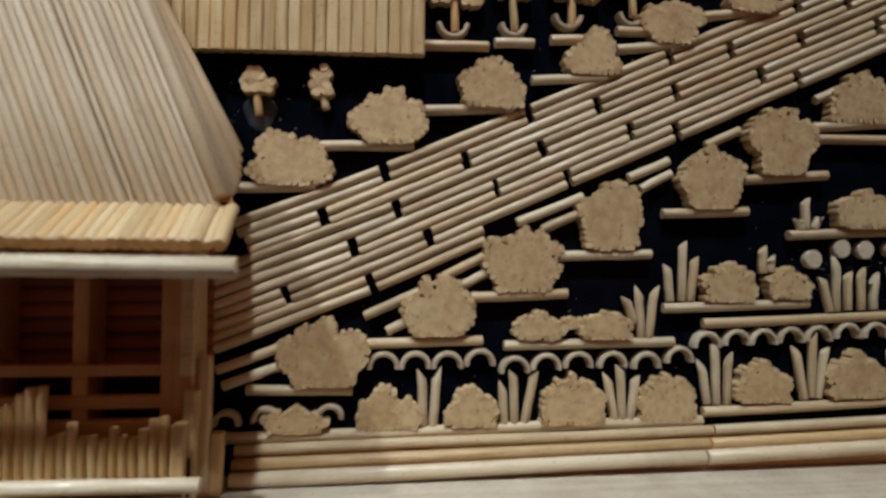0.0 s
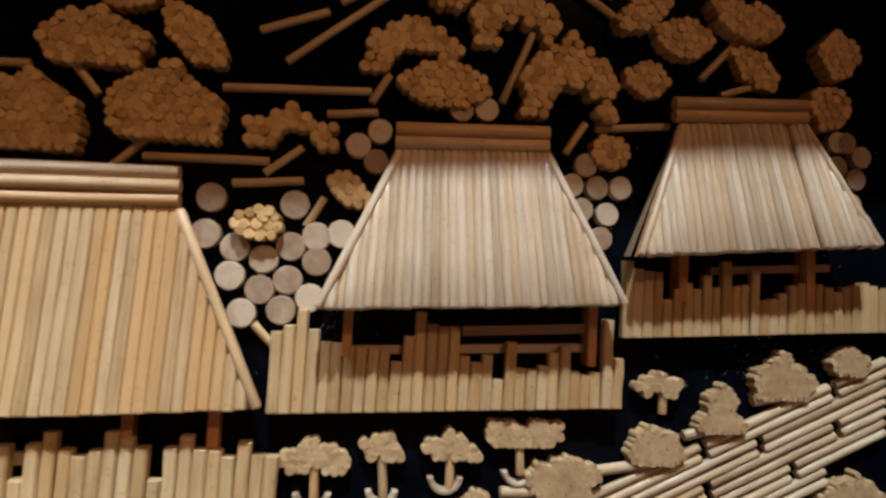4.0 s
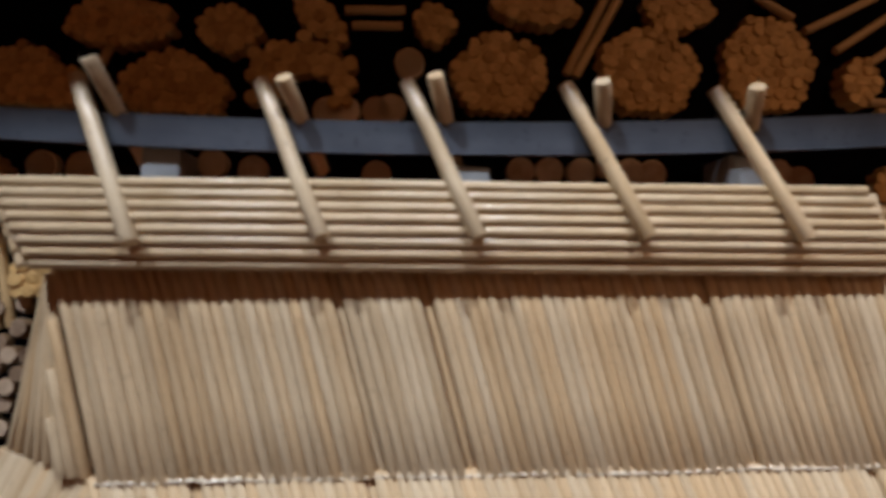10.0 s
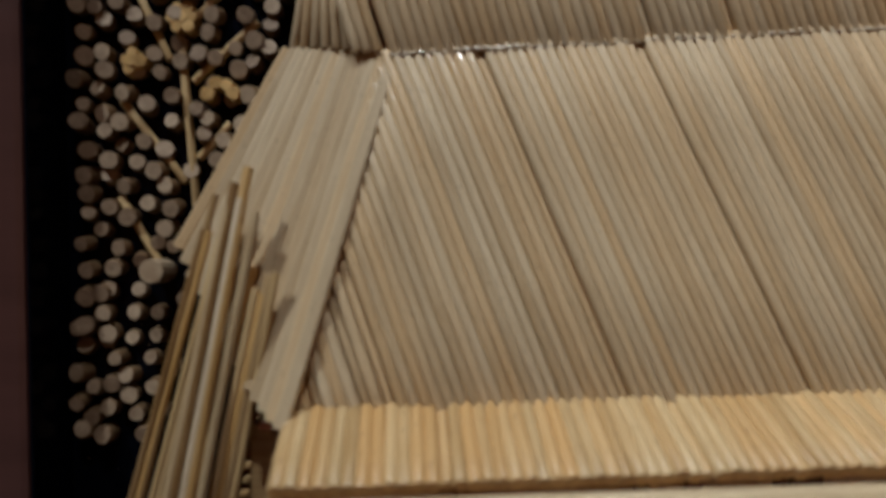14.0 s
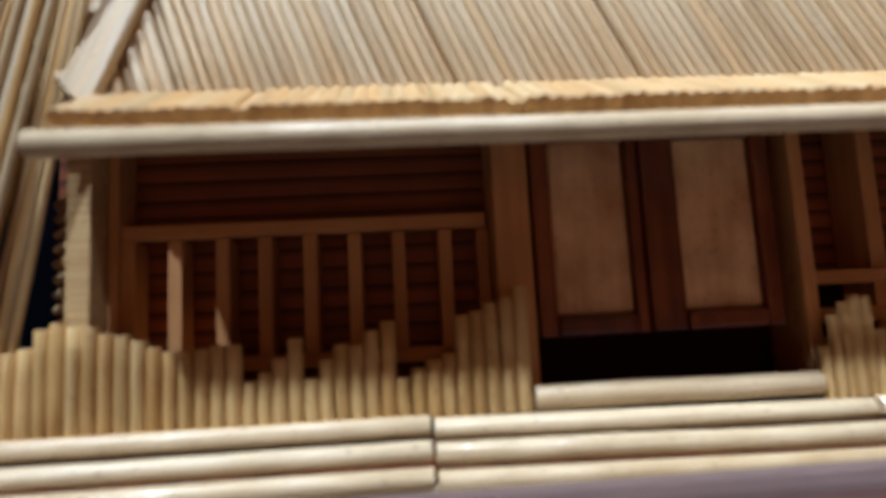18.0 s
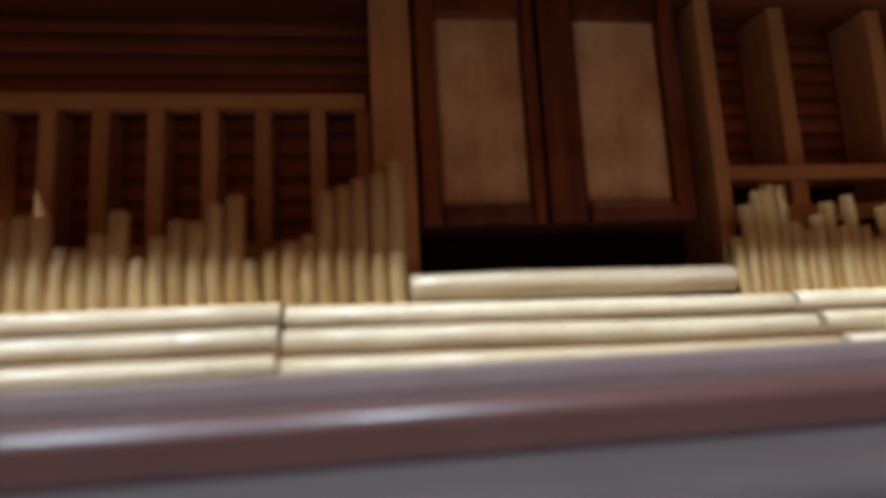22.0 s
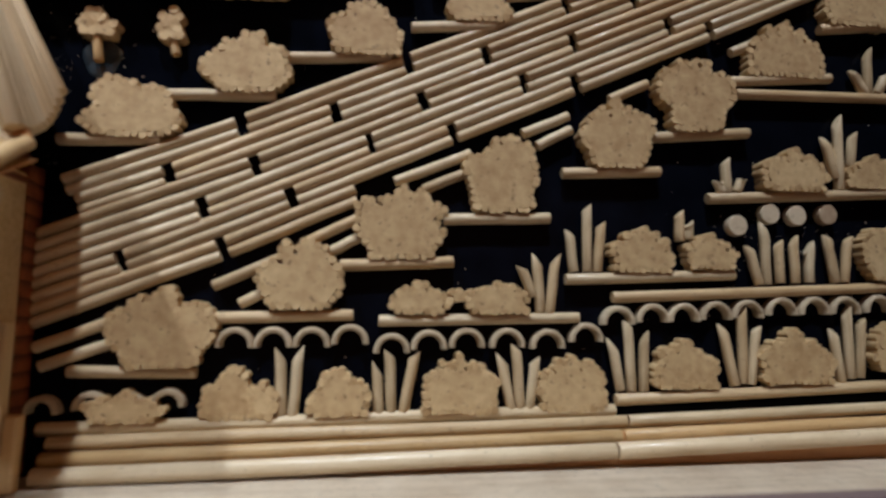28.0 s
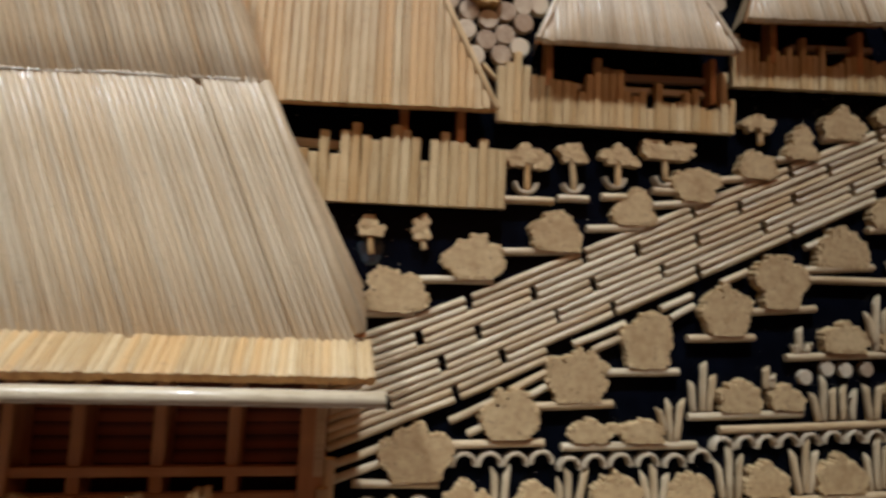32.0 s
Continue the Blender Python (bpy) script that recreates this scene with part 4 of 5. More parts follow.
part("rail", prism_bm([(80, -1.6, 68.4), (80, -1.6, 67.0), (104, -1.6, 69.0), (104, -1.6, 70.4)], 1.4), RING, h3)
f3 = thing("picket_fence", "low broken straw picket fence of the east farmhouse", "fence", (90, 0, 56), "village fences")
pickets(f3, 62.6, 118.2, 55.0, 58.6, -2.6, 1.85, [13.4, 12, 11.6, 11.4, 6.6, 8.4, 9.4, 8.4, 10.8, 8.6, 13.2, 8.8, 9, 11.6, 6.2, 6.4, 7.4, 8.8, 9.2, 9.6, 9.0, 8.4, 7.6, 8.4, 8.8, 9.2, 8.4, 7.8, 8.2, 8.0], FENCE, flat=True)

edge_stems(r3, (((72.6, -2.9, 93.4), (62.7, -9.0, 69.2)), ((97.0, -2.9, 95.8), (107.2, -9.0, 73.8))), 1.4, HUT)
# ---- garden: path of paired straw sticks ----
path = thing("garden_path", "slanting path laid with paired pale straw sticks", "path", (40, 0, 0))
JOINTS = {0: (0.0, [-26.5, -0.1, 26.0, 53.4, 79.8, 105.4, 117.5]), 1: (-3.75, [-24.5, -10.8, 14.4, 39.4, 65.8, 90.7, 117.2]), 2: (-7.4, [-30.5, 2.1, 28.7, 54.7, 80.8, 106.1, 117.0]),
          3: (-11.2, [-30.5, -5.4, 20.1, 45.7, 72.3, 97.5, 116.9]), 4: (-14.9, [-30.2, -16.9, 7.7, 33.6, 54.9, 80.0, 104.8]), 5: (-18.7, [-30.0, -2.3, 18.7])}
for k, (z, xs) in JOINTS.items():
    for x0, x1 in zip(xs, xs[1:]):
        for s in (0.95, -0.85):
            a, b = x0 + 0.72 + random.uniform(-0.2, 0.2), x1 - 0.72 + random.uniform(-0.2, 0.2)
            bow = lambda x: 0.445 * x - (0.0016 * x * x if x < 0 else 0) * -1
            rod("path_stick", (a + s * -0.3, -1.0, z + s + bow(a)), (b + s * -0.3, -1.0, z + s + bow(b)), 1.76, STRAW, path)
for x0, z0, x1, z1 in ((24.1, -8.3, 36.6, -3.2), (28.8, -9.6, 35.7, -6.6), (-28.5, -34.8, -14.0, -29.5), (-27.5, -37.5, -15.5, -33.2), (-3.5, -25.5, 6.5, -21.0), (0.5, -28.2, 6.6, -25.2), (10.6, -18.4, 19, -14.2), (13.8, -20.0, 18.4, -17.6), (45.5, 0.5, 53.5, 4.0), (48, -1.6, 54, 1.6), (61, 7.2, 68, 10.4), (84, 17.0, 92, 20.6)):
    rod("path_stick", (x0, -1.0, z0), (x1, -1.0, z1), 1.75, STRAW, path)

# ---- garden: long sticks along the foot ----
foot = thing("foot_sticks", "long straw sticks stepping down to the ledge", "stick", (45, 0, -50))
rod("foot_stick", (-27, -1.3, -46.4), (60.2, -1.3, -45.2), 2.0, STRAW, foot)
rod("foot_stick", (60.4, -1.3, -43.6), (119, -1.3, -41.6), 2.0, STRAW, foot)
for y, z, d, m in ((-2.4, -48.2, 2.0, STRAW), (-4.0, -50.2, 2.2, GOLD), (-5.8, -52.0, 2.6, GLOSS)):
    rod("foot_stick", (-25, y, z), (64 + y, y, z + 1.4), d, m, foot)
    rod("foot_stick", (64.4 + y, y, z + 1.4), (119.5, y, z + 3.0), d, m, foot)
part("foot_bed", prism_bm([(-25, -4.6, -49.4), (-25, -4.6, -53.1), (119.5, -4.6, -53.1), (119.5, -4.6, -47.2)], 4.5), BEAM, foot)
DROP = straw("clear_glue_drop", (0.012, 0.018, 0.024), (0.05, 0.07, 0.085), 0.12, along=300, across=300, vary=0.0, shine=0.6)
bm = bmesh.new()
bmesh.ops.create_uvsphere(bm, u_segments=20, v_segments=8, radius=1.0)
bmesh.ops.scale(bm, vec=(2.9, 0.35, 3.3), verts=bm.verts)
for v in bm.verts:
    v.co.x *= 1 + 0.12 * math.sin(3 * math.atan2(v.co.z, v.co.x))
bmesh.ops.translate(bm, vec=(-22.2, 0, 10.3), verts=bm.verts)
tagged(part("glue_drop", bm, DROP, None, "", True), "dried drop of clear glue on the black panel", "glue")

# ---- small things on the panel ----
# shrubs along the upper edge of the path
bush(-16.6, -2.8, 16.3, 10.3, 'mound', 1)
bush(0.5, 5.0, 15.1, 11.1, 'knob', 2)
bush(19.4, 12.4, 13.5, 9.6, 'dome', 3)
bush(37.9, 19.4, 12.7, 9.4, 'step', 4)
bush(53.8, 26.1, 12.9, 8.7, 'round', 5)
bush(70.3, 33.0, 11.7, 7.6, 'mound', 6)
bush(82.6, 38.8, 10.0, 9.3, 'tri', 7)
bush(94.9, 44.9, 13.5, 8.5, 'dome', 8)
bush(108.2, 49.8, 8.9, 5.8, 'dome', 9)
# shrubs along the lower edge of the path
bush(-10.6, -37.9, 15.7, 12.5, 'round', 10)
bush(9.8, -29.1, 14.0, 11.3, 'round', 11)
bush(25.3, -21.2, 15.1, 12.2, 'round', 12)
bush(42.1, -13.3, 12.9, 14.1, 'egg', 13)
bush(61.8, -5.2, 13.6, 11.9, 'round', 14)
bush(76.3, 1.7, 13.6, 13.5, 'round', 15)
bush(93.9, 12.5, 16.7, 10.6, 'dome', 16)
bush(109.2, 23.0, 15.6, 9.0, 'dome', 17)
# low shrubs on the shelves
bush(28.1, -29.8, 11.2, 5.3, 'dome', 18)
bush(40.7, -29.8, 11.6, 5.7, 'dome', 19)
bush(34.4, -27.7, 3.7, 2.3, 'round', 20)
bush(65.8, -22.9, 12.7, 7.9, 'dome', 21)
bush(77.6, -22.2, 10.9, 6.3, 'dome', 22)
bush(94.1, -8.3, 14.2, 7.5, 'dome', 23)
bush(110.0, -7.4, 12.5, 6.1, 'dome', 24)
bush(111.8, -23.8, 11.6, 10.4, 'round', 25)
bush(111.8, -39.7, 11.3, 8.7, 'round', 26)
# shrubs of the bottom row
bush(-15.2, -45.7, 12.0, 4.6, 'dome', 27)
bush(-0.5, -45.6, 10.1, 8.5, 'step', 28)
bush(4.6, -45.5, 4.6, 5.5, 'round', 29)
bush(15.7, -45.3, 10.9, 7.4, 'dome', 30)
bush(34.7, -45.3, 13.7, 9.1, 'dome', 31)
bush(53.2, -45.3, 13.3, 9.3, 'dome', 32)
bush(72.2, -42.0, 13.4, 8.1, 'dome', 33)
bush(92.5, -41.5, 15.2, 9.2, 'dome', 34)
# shelf sticks
shelf_stick(-27.2, -3.3, -12.3, -2.7)
shelf_stick(-11.6, 4.5, 4.9, 5.0)
shelf_stick(6.6, 11.6, 23.2, 12.5)
shelf_stick(26.6, 18.0, 40.8, 19.1)
shelf_stick(42.9, 24.6, 55.4, 26.1)
shelf_stick(59.2, 31.8, 75.1, 34.1)
shelf_stick(75.7, 38.2, 85.4, 40.2)
shelf_stick(89.0, 44.6, 99.8, 46.2)
shelf_stick(6.1, 23.4, 18.4, 23.8)
shelf_stick(19.5, 24.6, 26.9, 24.9)
shelf_stick(30.1, 25.7, 37.1, 26.1)
shelf_stick(42.9, 28.2, 49.3, 28.3)
shelf_stick(-23.5, -38.2, -5.4, -38.5)
shelf_stick(-3.7, -30.4, 17.8, -29.9)
shelf_stick(15.6, -22.1, 33.6, -21.3)
shelf_stick(32.1, -14.4, 49.9, -13.8)
shelf_stick(52.2, -6.1, 69.6, -5.3)
shelf_stick(68.5, 0.7, 86.4, 2.2)
shelf_stick(83.3, 11.5, 103.1, 13.1)
shelf_stick(84.4, 9.3, 118.9, 9.9)
shelf_stick(101.7, 22.4, 116.8, 23.8)
shelf_stick(21.8, -30.8, 54.5, -30.3)
shelf_stick(52.4, -24.0, 82.3, -23.0)
shelf_stick(78.1, -9.8, 118.0, -7.8)
shelf_stick(60.4, -26.9, 118.9, -24.6)
# edging of half rings
edging([(-0.0, -34.6), (5.7, -34.6), (11.5, -34.6), (17.4, -34.2), (23.9, -35.6), (29.8, -35.1), (35.9, -34.8), (42.5, -34.8), (49.2, -35.0), (55.7, -34.0)], 2.9)
edging([(61.3, -31.2), (67.4, -30.8), (72.9, -30.7), (78.7, -30.4), (84.5, -30.1), (90.8, -29.6), (96.9, -29.5), (102.8, -29.4), (109.3, -29.1), (115.5, -28.8)], 2.9)
edging([(-26.8, -44.1), (-20.2, -43.6), (-15.0, -43.7), (-9.3, -43.3)], 2.5)
# grass tufts of cut sticks
tuft([(53.9, -22.7, 53.2, -15.5), (56.2, -22.7, 56.4, -11.1), (57.9, -22.7, 58.8, -14.0)])
tuft([(46.8, -26.9, 44.8, -21.5), (48.1, -29.5, 47.6, -19.6), (49.6, -29.5, 51.0, -19.5)])
tuft([(87.1, -24.6, 85.3, -17.6), (88.5, -24.6, 88.4, -13.5), (91.0, -24.3, 91.1, -16.6)])
tuft([(93.9, -24.3, 94.0, -15.7), (96.5, -24.2, 96.9, -16.6)])
tuft([(101.5, -24.2, 100.4, -15.5), (103.2, -24.1, 104.7, -15.6)])
tuft([(103.6, -7.6, 104.0, 6.6), (102.8, -5.5, 101.1, 2.4), (105.9, -3.2, 107.0, 3.6)])
tuft([(81.9, -8.7, 81.9, -2.2), (81.1, -8.7, 80.0, -6.1), (83.6, -8.5, 85.3, -5.5)])
tuft([(110.7, 10.6, 111.3, 19.9), (110.2, 10.5, 107.7, 15.4), (112.6, 10.7, 115.1, 15.1)])
tuft([(72.8, -17.3, 72.8, -11.8), (74.3, -17.0, 74.6, -13.4)])
tuft([(7.3, -45.5, 6.7, -34.7), (8.9, -45.3, 9.6, -34.3)])
tuft([(22.0, -45.1, 21.7, -36.9), (23.9, -45.0, 23.5, -35.1), (25.8, -45.0, 27.6, -35.4)])
tuft([(43.1, -44.9, 41.3, -35.5), (44.5, -44.9, 43.9, -34.4), (46.0, -44.8, 47.1, -36.4)])
tuft([(61.4, -42.1, 59.9, -33.3), (63.3, -42.3, 62.9, -30.6), (65.4, -42.3, 65.8, -32.2)])
tuft([(81.6, -41.6, 79.6, -31.0), (83.1, -41.3, 83.4, -28.2), (84.5, -41.5, 86.2, -31.4)])
tuft([(101.3, -41.2, 100.3, -31.9), (103.1, -40.7, 103.2, -27.8), (104.9, -40.6, 105.9, -30.2)])
# four flower discs above the tufts
disc(83.5, -14.4, 3.6, 1.5)
disc(89.7, -12.2, 3.6, 1.5)
disc(94.8, -12.4, 3.6, 1.5)
disc(100.8, -12.1, 3.6, 1.5)
# bonsai trees
bonsai(11.7, 31.2, 10.7, 5.3, 'cap', (12.0, 32.0, 12.2, 26.0), (11.8, 27.9, 3.1), 34)
bonsai(22.7, 32.2, 7.9, 5.3, 'crooked', (22.7, 33.1, 23.3, 26.8), (23.0, 28.4, 2.7), 35)
bonsai(33.9, 33.5, 10.2, 4.7, 'cap', (34.0, 34.3, 34.2, 28.4), (33.4, 30.7, 3.0), 36)
bonsai(46.8, 34.9, 13.6, 5.5, 'pair', (45.9, 36.1, 46.2, 31.1), (45.8, 31.8, 2.8), 37)
bonsai(70.8, 45.0, 8.6, 4.5, 'cap', (71.6, 45.9, 71.6, 41.9), (71.7, 43.2, 0.0), 38)
bonsai(-22.3, 12.5, 6.5, 5.0, 'crooked', (-22.6, 13.0, -22.1, 9.4), (-48.0, 47.1, 0.0), 39)
bonsai(-11.1, 13.4, 6.3, 5.1, 'tri', (-11.5, 13.8, -10.7, 11.0), (-48.0, 47.1, 0.0), 40)
# slices of stick bundles in the sky
cloud(-26.7, 98.4, 17.5, 9.4, 'dome', 0, 42)
cloud(-35.2, 85.6, 18.0, 12.3, 'dome', 0, 43)
cloud(-15.0, 88.8, 19.1, 12.3, 'dome', 0, 44)
cloud(-47.9, 80.2, 7.5, 6.1, 'round', 0, 45)
cloud(-22.6, 106.8, 10.5, 6.7, 'oval', 0, 46)
cloud(-54.4, 95.2, 6.0, 8.1, 'oval', 0, 47)
cloud(-11.6, 100.2, 13.5, 7.5, 'oval', -42, 71)
cloud(14.6, 77.2, 9, 5, 'oval', -35, 72)
cloud(4.5, 86.8, 15.8, 6.8, 'arch', 0, 48)
cloud(0.4, 70.7, 8.0, 5.6, 'round', 0, 49)
cloud(24.0, 103.2, 19.5, 10.9, 'arch', 0, 50)
cloud(29.4, 96.6, 16.1, 8.5, 'oval', 0, 51)
cloud(41.3, 110.3, 17.4, 12.0, 'arch', 0, 52)
cloud(29.5, 113.3, 9.2, 7.4, 'oval', 0, 53)
cloud(51.5, 99.9, 19.4, 15.1, 'arch', 0, 54)
cloud(66.4, 101.6, 8.7, 7.0, 'oval', 0, 55)
cloud(59.8, 87.8, 7.3, 6.4, 'round', 0, 56)
cloud(73.0, 110.0, 11.7, 7.9, 'oval', 0, 57)
cloud(64.5, 113.3, 11.5, 6, 'oval', 28, 73)
cloud(83.3, 114.6, 13, 6.5, 'oval', -28, 74)
cloud(87.9, 105.8, 11.5, 6.5, 'oval', -35, 75)
cloud(104.2, 110.1, 8.7, 9.3, 'oval', 0, 58)
cloud(102.3, 99.8, 8.7, 9.5, 'oval', 0, 59)
cloud(87.6, 114.7, 11.4, 7.8, 'oval', 0, 60)
cloud(-153.8, 88.2, 15.8, 9.4, 'dome', 0, 61)
cloud(-136.4, 91.4, 16.6, 11.0, 'arch', 0, 62)
cloud(-108.4, 92.6, 13.7, 11.8, 'round', 0, 63)
cloud(-86.3, 94.6, 14.0, 13.0, 'round', 0, 64)
cloud(-68.4, 97.2, 13.7, 14.7, 'round', 0, 65)
cloud(-161.4, 96.2, 15.0, 7.2, 'oval', 0, 66)
cloud(-146.8, 96.0, 9.0, 7.4, 'oval', 0, 67)
cloud(-117.9, 99.0, 6.0, 6.1, 'oval', 0, 68)
cloud(-103.7, 102.1, 13.8, 4.9, 'oval', 0, 69)
cloud(-82.4, 103.9, 10.6, 6.5, 'oval', 0, 70)
cloud(-134.3, 98.6, 9.5, 5, 'oval', -40, 76)
cloud(-174.1, 87.6, 16.5, 8.9, 'dome', 0, 72)
cloud(-162.8, 94.1, 11.4, 3.6, 'oval', 0, 73)
cloud(-181.8, 72.8, 15.7, 9.8, 'oval', 0, 74)
cloud(-185.8, 65.3, 13.2, 9.0, 'round', 0, 75)
cloud(-173.0, 66.6, 4.1, 2.8, 'oval', 0, 76)
cloud(-170.3, 60.5, 6.3, 6.6, 'round', 0, 77)
cloud(-180.4, 56.0, 8.1, 6.4, 'round', 0, 78)
cloud(-190.0, 55.3, 7.1, 8.3, 'oval', 0, 79)
cloud(-185.5, 43.3, 4.2, 5.3, 'oval', 0, 80)
cloud(-192.4, 37.1, 3.4, 4.3, 'oval', 0, 81)
cloud(-180.1, 33.4, 6.2, 3.7, 'arch', 0, 82)
# twigs in the sky
twig(-52.1, 92.5, -36.1, 93.3)
twig(-53.0, 89.0, -44.8, 89.3)
twig(-7.0, 92.6, 17.1, 94.4)
twig(10.0, 89.8, 18.4, 90.9)
twig(-18.3, 80.1, 1.2, 81.0)
twig(-4.3, 77.0, 6.9, 78.2)
twig(-30.0, 94.3, -25.8, 89.4)
twig(-22.7, 78.2, -17.4, 83.8)
twig(0.6, 79.0, 6.4, 83.8)
twig(7.8, 70.7, 10.5, 75.7)
twig(-1.8, 102.8, 9.2, 107.4)
twig(2.8, 98.0, 22.6, 114.7)
twig(11.1, 109.2, 18.0, 114.0)
twig(-57.3, 100.0, -46.5, 107.7)
twig(-53.1, 97.7, -38.2, 108.6)
twig(17.2, 92.5, 20.0, 97.6)
twig(39.8, 94.9, 44.8, 107.9)
twig(51.8, 86.9, 55.3, 92.6)
twig(57.2, 91.8, 71.3, 93.6)
twig(50.3, 118.7, 60.0, 112.7)
twig(54.2, 119.4, 59.7, 116.5)
twig(77.2, 103.0, 86.1, 113.0)
twig(81.2, 100.4, 88.4, 103.0)
twig(0.7, 54.4, 4.2, 50.8)
twig(-130.9, 100.5, -122.3, 101.2)
twig(-129.8, 98.3, -122.6, 98.8)
twig(-90.9, 105.6, -96.9, 93.2)
twig(-92.8, 105.7, -98.3, 93.5)
twig(-69.8, 107.3, -64.2, 104.5)
twig(-62.2, 102.7, -51.2, 108.8)
twig(-165.0, 88.8, -163.2, 93.0)
twig(-50.7, 91.1, -44.0, 91.4)
twig(-195.0, 87.7, -187.7, 94.4)
twig(-195.2, 85.4, -184.3, 86.1)
twig(-195.4, 81.5, -184.5, 82.1)
twig(-192.8, 77.7, -186.7, 78.1)
twig(-178.1, 64.6, -175.3, 52.5)
twig(-176.4, 65.8, -173.5, 52.8)
twig(-192.0, 47.5, -187.6, 37.6)
twig(-185.9, 38.7, -184.3, 16.7)
twig(-194.3, 31.8, -185.7, 20.2)
twig(-194.8, 18.2, -189.5, 8.7)
twig(-184.4, 34.5, -175.2, 43.1)
twig(-183.8, 43.6, -180.2, 47.4)
twig(-183.8, 23.6, -179.3, 28.6)
# round slices in the sky
for dx, dz in [(-7.3, 74.3), (-7.7, 68.4), (-3.0, 66.5), (1.6, 64.9), (5.7, 67.2), (5.9, 74.1), (13.7, 69.8), (9.7, 69.1), (10.0, 65.0), (5.6, 61.7), (9.3, 59.0), (4.9, 56.8), (1.3, 59.9), (-3.5, 61.9), (-1.3, 56.0)]:
    disc(dx, dz, 4.7, 1.7)
for dx, dz in [(19.0, 87.6), (15.5, 84.9), (18.6, 82.4), (32.7, 92.7), (37.1, 93.2), (55.5, 85.0), (53.1, 81.2), (57.7, 81.1), (62.1, 81.4), (55.1, 77.0), (59.8, 76.5), (58.8, 72.1)]:
    disc(dx, dz, 4.2, 1.7)
for dx, dz in [(105.3, 93.7), (107.2, 93.7), (105.4, 89.0), (110.5, 91.3), (109.3, 86.9), (108.5, 82.0), (110.8, 78.4)]:
    disc(dx, dz, 4.2, 1.7)
for dx, dz in [(-121.2, 93.1), (-132.5, 85.5), (-129.9, 85.7), (-125.6, 86.0), (-123.4, 86.5), (-147.9, 77.0), (-142.3, 76.4), (-125.0, 76.8), (-104.4, 78.6), (-100.2, 78.9), (-95.5, 79.1), (-88.4, 79.5), (-85.0, 79.5), (-66.0, 80.8), (-62.7, 80.0), (-171.0, 75.2), (-165.6, 75.1)]:
    disc(dx, dz, 4.2, 1.7)
for dx, dz in [(-121.3, 93.4), (-170.9, 75.3), (-165.5, 75.5)]:
    disc(dx, dz, 4.2, 1.7)
# cut stick ends of the grove
for dx, dz in [(-193.0, 58.7), (-195.7, 57.4), (-196.7, 54.4), (-199.5, 53.1), (-197.5, 51.2), (-199.9, 49.1), (-197.4, 47.9), (-195.4, 50.2), (-194.5, 48.2), (-191.3, 50.3), (-189.8, 52.7), (-187.0, 55.2), (-184.5, 51.5), (-180.3, 50.5), (-177.0, 51.2), (-174.5, 50.7), (-171.1, 52.7), (-172.6, 49.1), (-170.5, 49.6), (-171.0, 47.1), (-200.3, 45.5), (-197.7, 44.8), (-194.3, 45.5), (-196.5, 42.9), (-199.2, 41.7), (-192.4, 43.6), (-189.2, 46.8), (-184.8, 46.6), (-184.4, 48.7), (-187.1, 48.3)]:
    stick_end(dx, dz, 2.5, 2.0)
for dx, dz in [(-182.3, 47.9), (-179.5, 47.7), (-180.9, 44.1), (-176.9, 44.0), (-172.9, 44.9), (-181.7, 41.5), (-173.3, 42.1), (-175.4, 40.4), (-199.2, 38.3), (-196.6, 38.5), (-189.9, 38.4), (-185.7, 37.4), (-188.8, 35.9), (-183.0, 38.0), (-181.2, 38.1), (-177.9, 36.4), (-175.5, 36.9), (-173.7, 38.9), (-200.1, 35.1), (-196.6, 36.0), (-193.3, 33.0), (-190.8, 30.8), (-186.9, 32.5), (-183.6, 30.4), (-176.1, 32.7), (-199.9, 28.3), (-196.5, 30.2), (-196.3, 27.2), (-194.1, 28.8), (-187.0, 28.4)]:
    stick_end(dx, dz, 2.5, 2.0)
for dx, dz in [(-183.1, 26.7), (-179.8, 26.1), (-181.9, 29.0), (-177.3, 28.2), (-198.8, 24.7), (-195.9, 23.1), (-192.4, 22.8), (-188.7, 24.5), (-198.9, 21.4), (-196.3, 21.0), (-193.4, 19.9), (-189.3, 21.9), (-187.8, 19.6), (-190.6, 17.0), (-187.2, 16.8), (-198.8, 18.9), (-199.2, 15.7), (-196.2, 16.8), (-197.1, 13.5), (-199.4, 11.8), (-194.6, 11.0), (-192.3, 9.5), (-199.1, 8.1), (-195.5, 8.3), (-199.5, 4.8), (-196.9, 4.9), (-197.0, 2.0), (-199.8, -0.0), (-196.6, -1.0), (-192.6, 1.8)]:
    stick_end(dx, dz, 2.5, 2.0)
for dx, dz in [(-181.3, 23.3)]:
    stick_end(dx, dz, 2.5, 2.0)
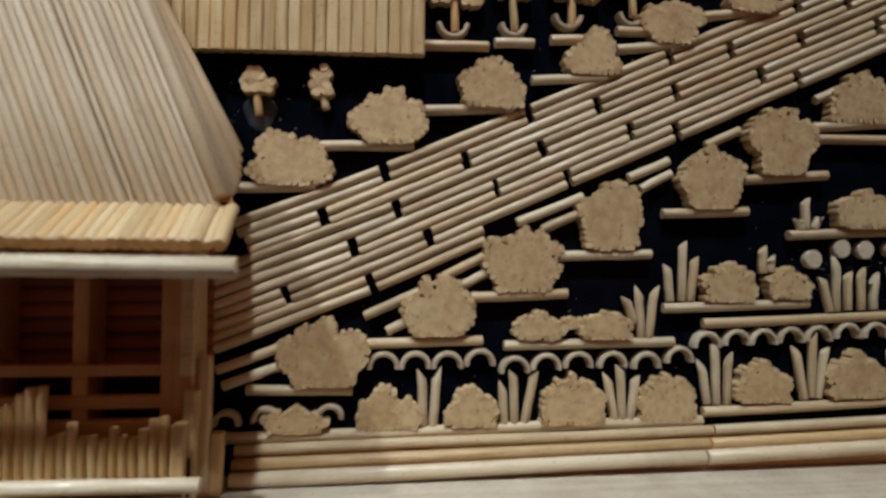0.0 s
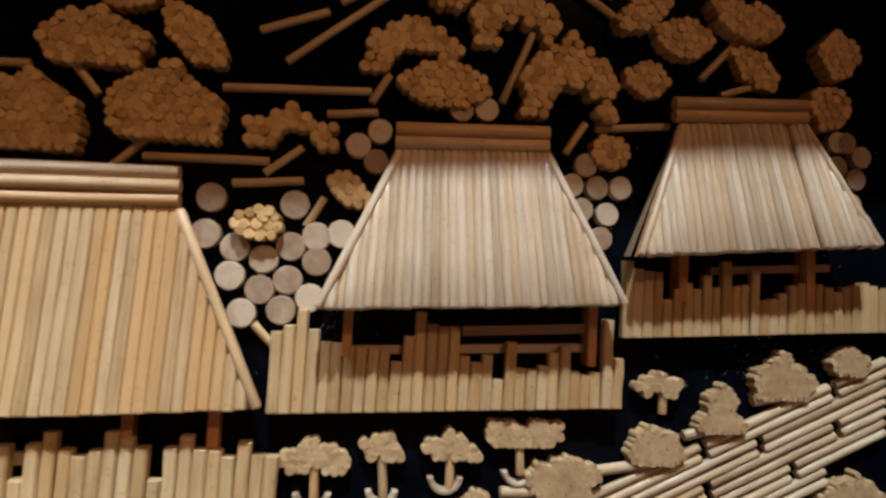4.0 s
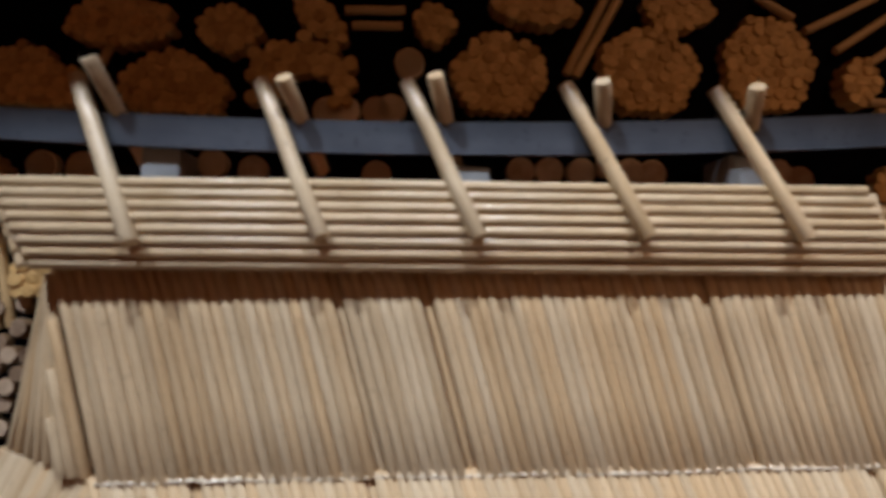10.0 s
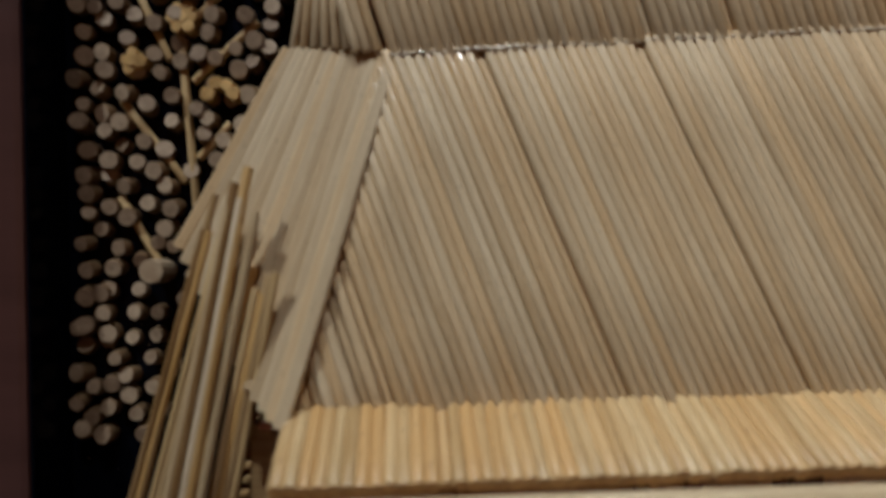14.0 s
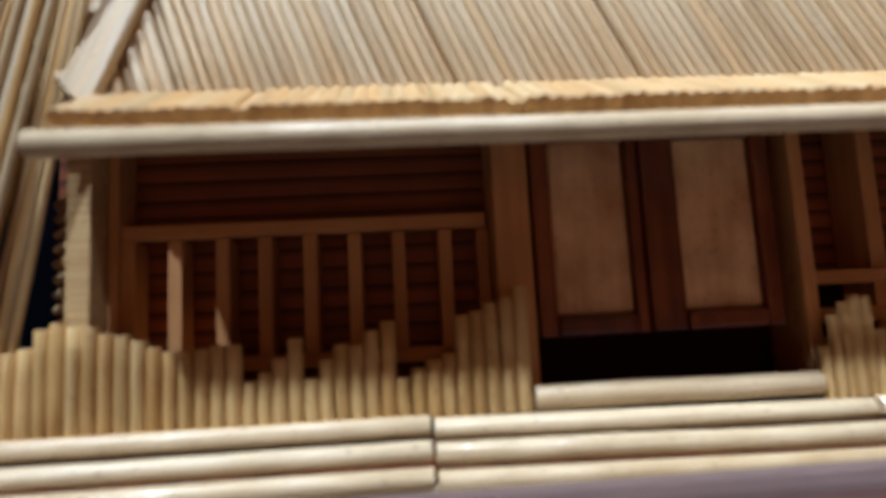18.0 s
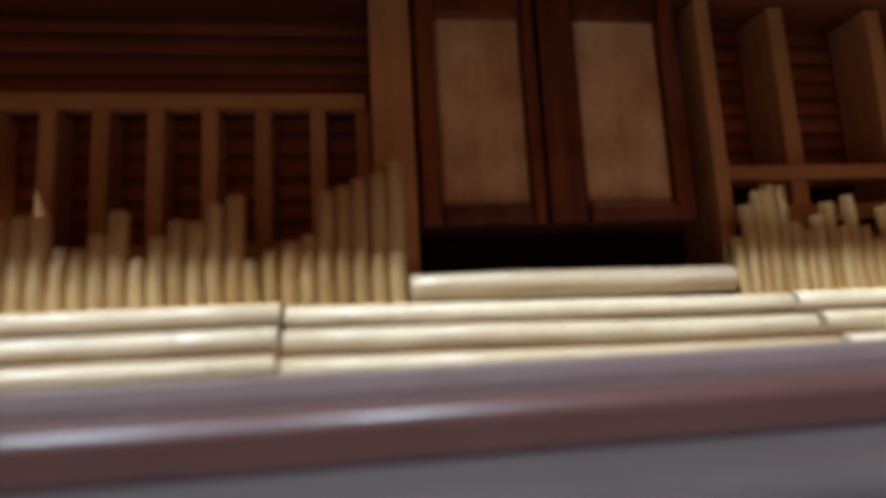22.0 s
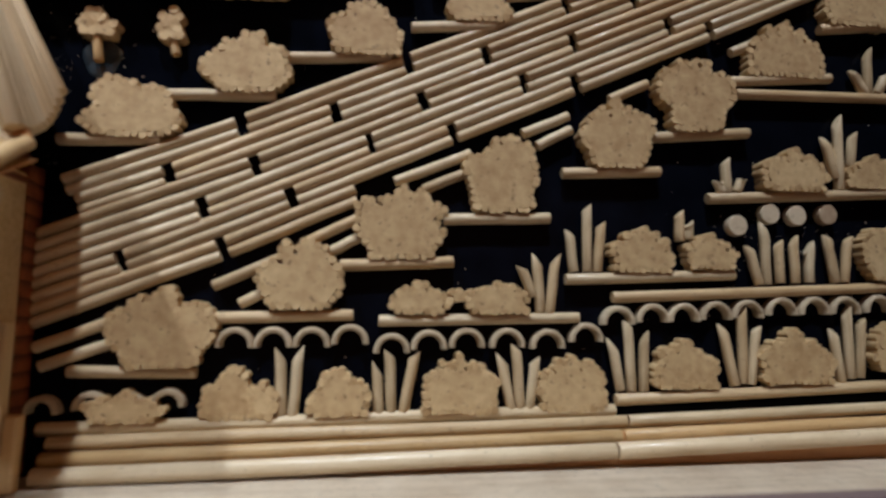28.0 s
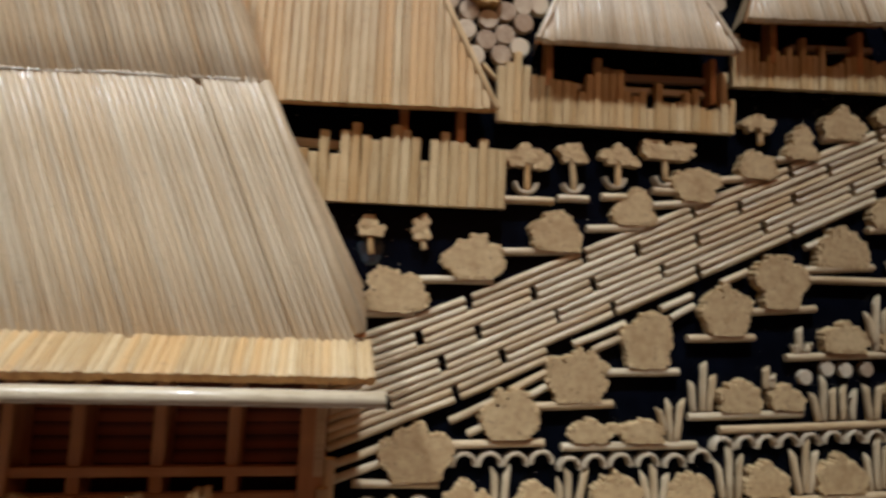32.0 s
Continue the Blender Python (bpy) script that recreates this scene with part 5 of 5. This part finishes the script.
for dx, dz in [(-196.8, 4.8), (-199.4, 4.5), (-197.1, 1.4), (-200.2, -0.3), (-196.9, -1.7), (-199.9, -3.0), (-195.0, -4.5), (-200.2, -6.7), (-193.7, -7.2), (-198.5, -8.9), (-196.1, -7.9), (-194.0, -9.8), (-200.7, -10.4), (-198.9, -12.7), (-196.6, -11.6), (-200.0, -14.7), (-197.1, -15.4), (-192.7, -12.3)]:
    stick_end(dx, dz, 2.5, 2.0)
rng = random.Random(11)
stood = [(o.matrix_basis.translation.x / MM, o.matrix_basis.translation.z / MM) for o in scene.objects if o.name.startswith("grove_stem")]
for _ in range(2600):
    gz = rng.uniform(-15, 56)
    gx = rng.uniform(-201, -171.5 - 0.30 * max(0.0, 46 - gz))
    if min(math.hypot(gx - a, gz - b) for a, b in stood) > 2.75 and math.hypot(gx + 189.1, gz - 7.7) > 4:
        stood.append((gx, gz))
        stick_end(gx, gz, 2.4, 1.7)
disc(-189.1, 7.7, 3.4, 5.0)

# ---- dust and glue on the black panel ----
rng = random.Random(5)
vs, fs = [], []
drifts = [(rng.uniform(-30, 120), rng.uniform(-30, 60)) for _ in range(14)]
for i in range(900):
    x, z = rng.uniform(-206, 123), rng.uniform(-44, 100)
    if i % 2:
        x, z = rng.gauss(drifts[i % 14][0], 5), rng.gauss(drifts[i % 14][1], 4)
    r = rng.uniform(0.05, 0.16) * (1.6 if rng.random() < 0.08 else 1)
    a = rng.uniform(0, 6.28)
    n0 = len(vs)
    for k in range(4):
        q = r * rng.uniform(0.5, 1.2)
        vs.append(((x + q * math.cos(a + k * 1.571)) * MM, -0.02 * MM, (z + q * math.sin(a + k * 1.571)) * MM))
    vs.append((x * MM, -0.14 * MM, z * MM))
    for k in range(4):
        fs.append((n0 + k, n0 + (k + 1) % 4, n0 + 4))
me = bpy.data.meshes.new("dust")
me.from_pydata(vs, [], fs)
me.materials.append(GLUE)
tagged(place("dust", me, Matrix.Identity(4), None), "pale specks of dust on the black lacquer", "dust", "", "stuff")
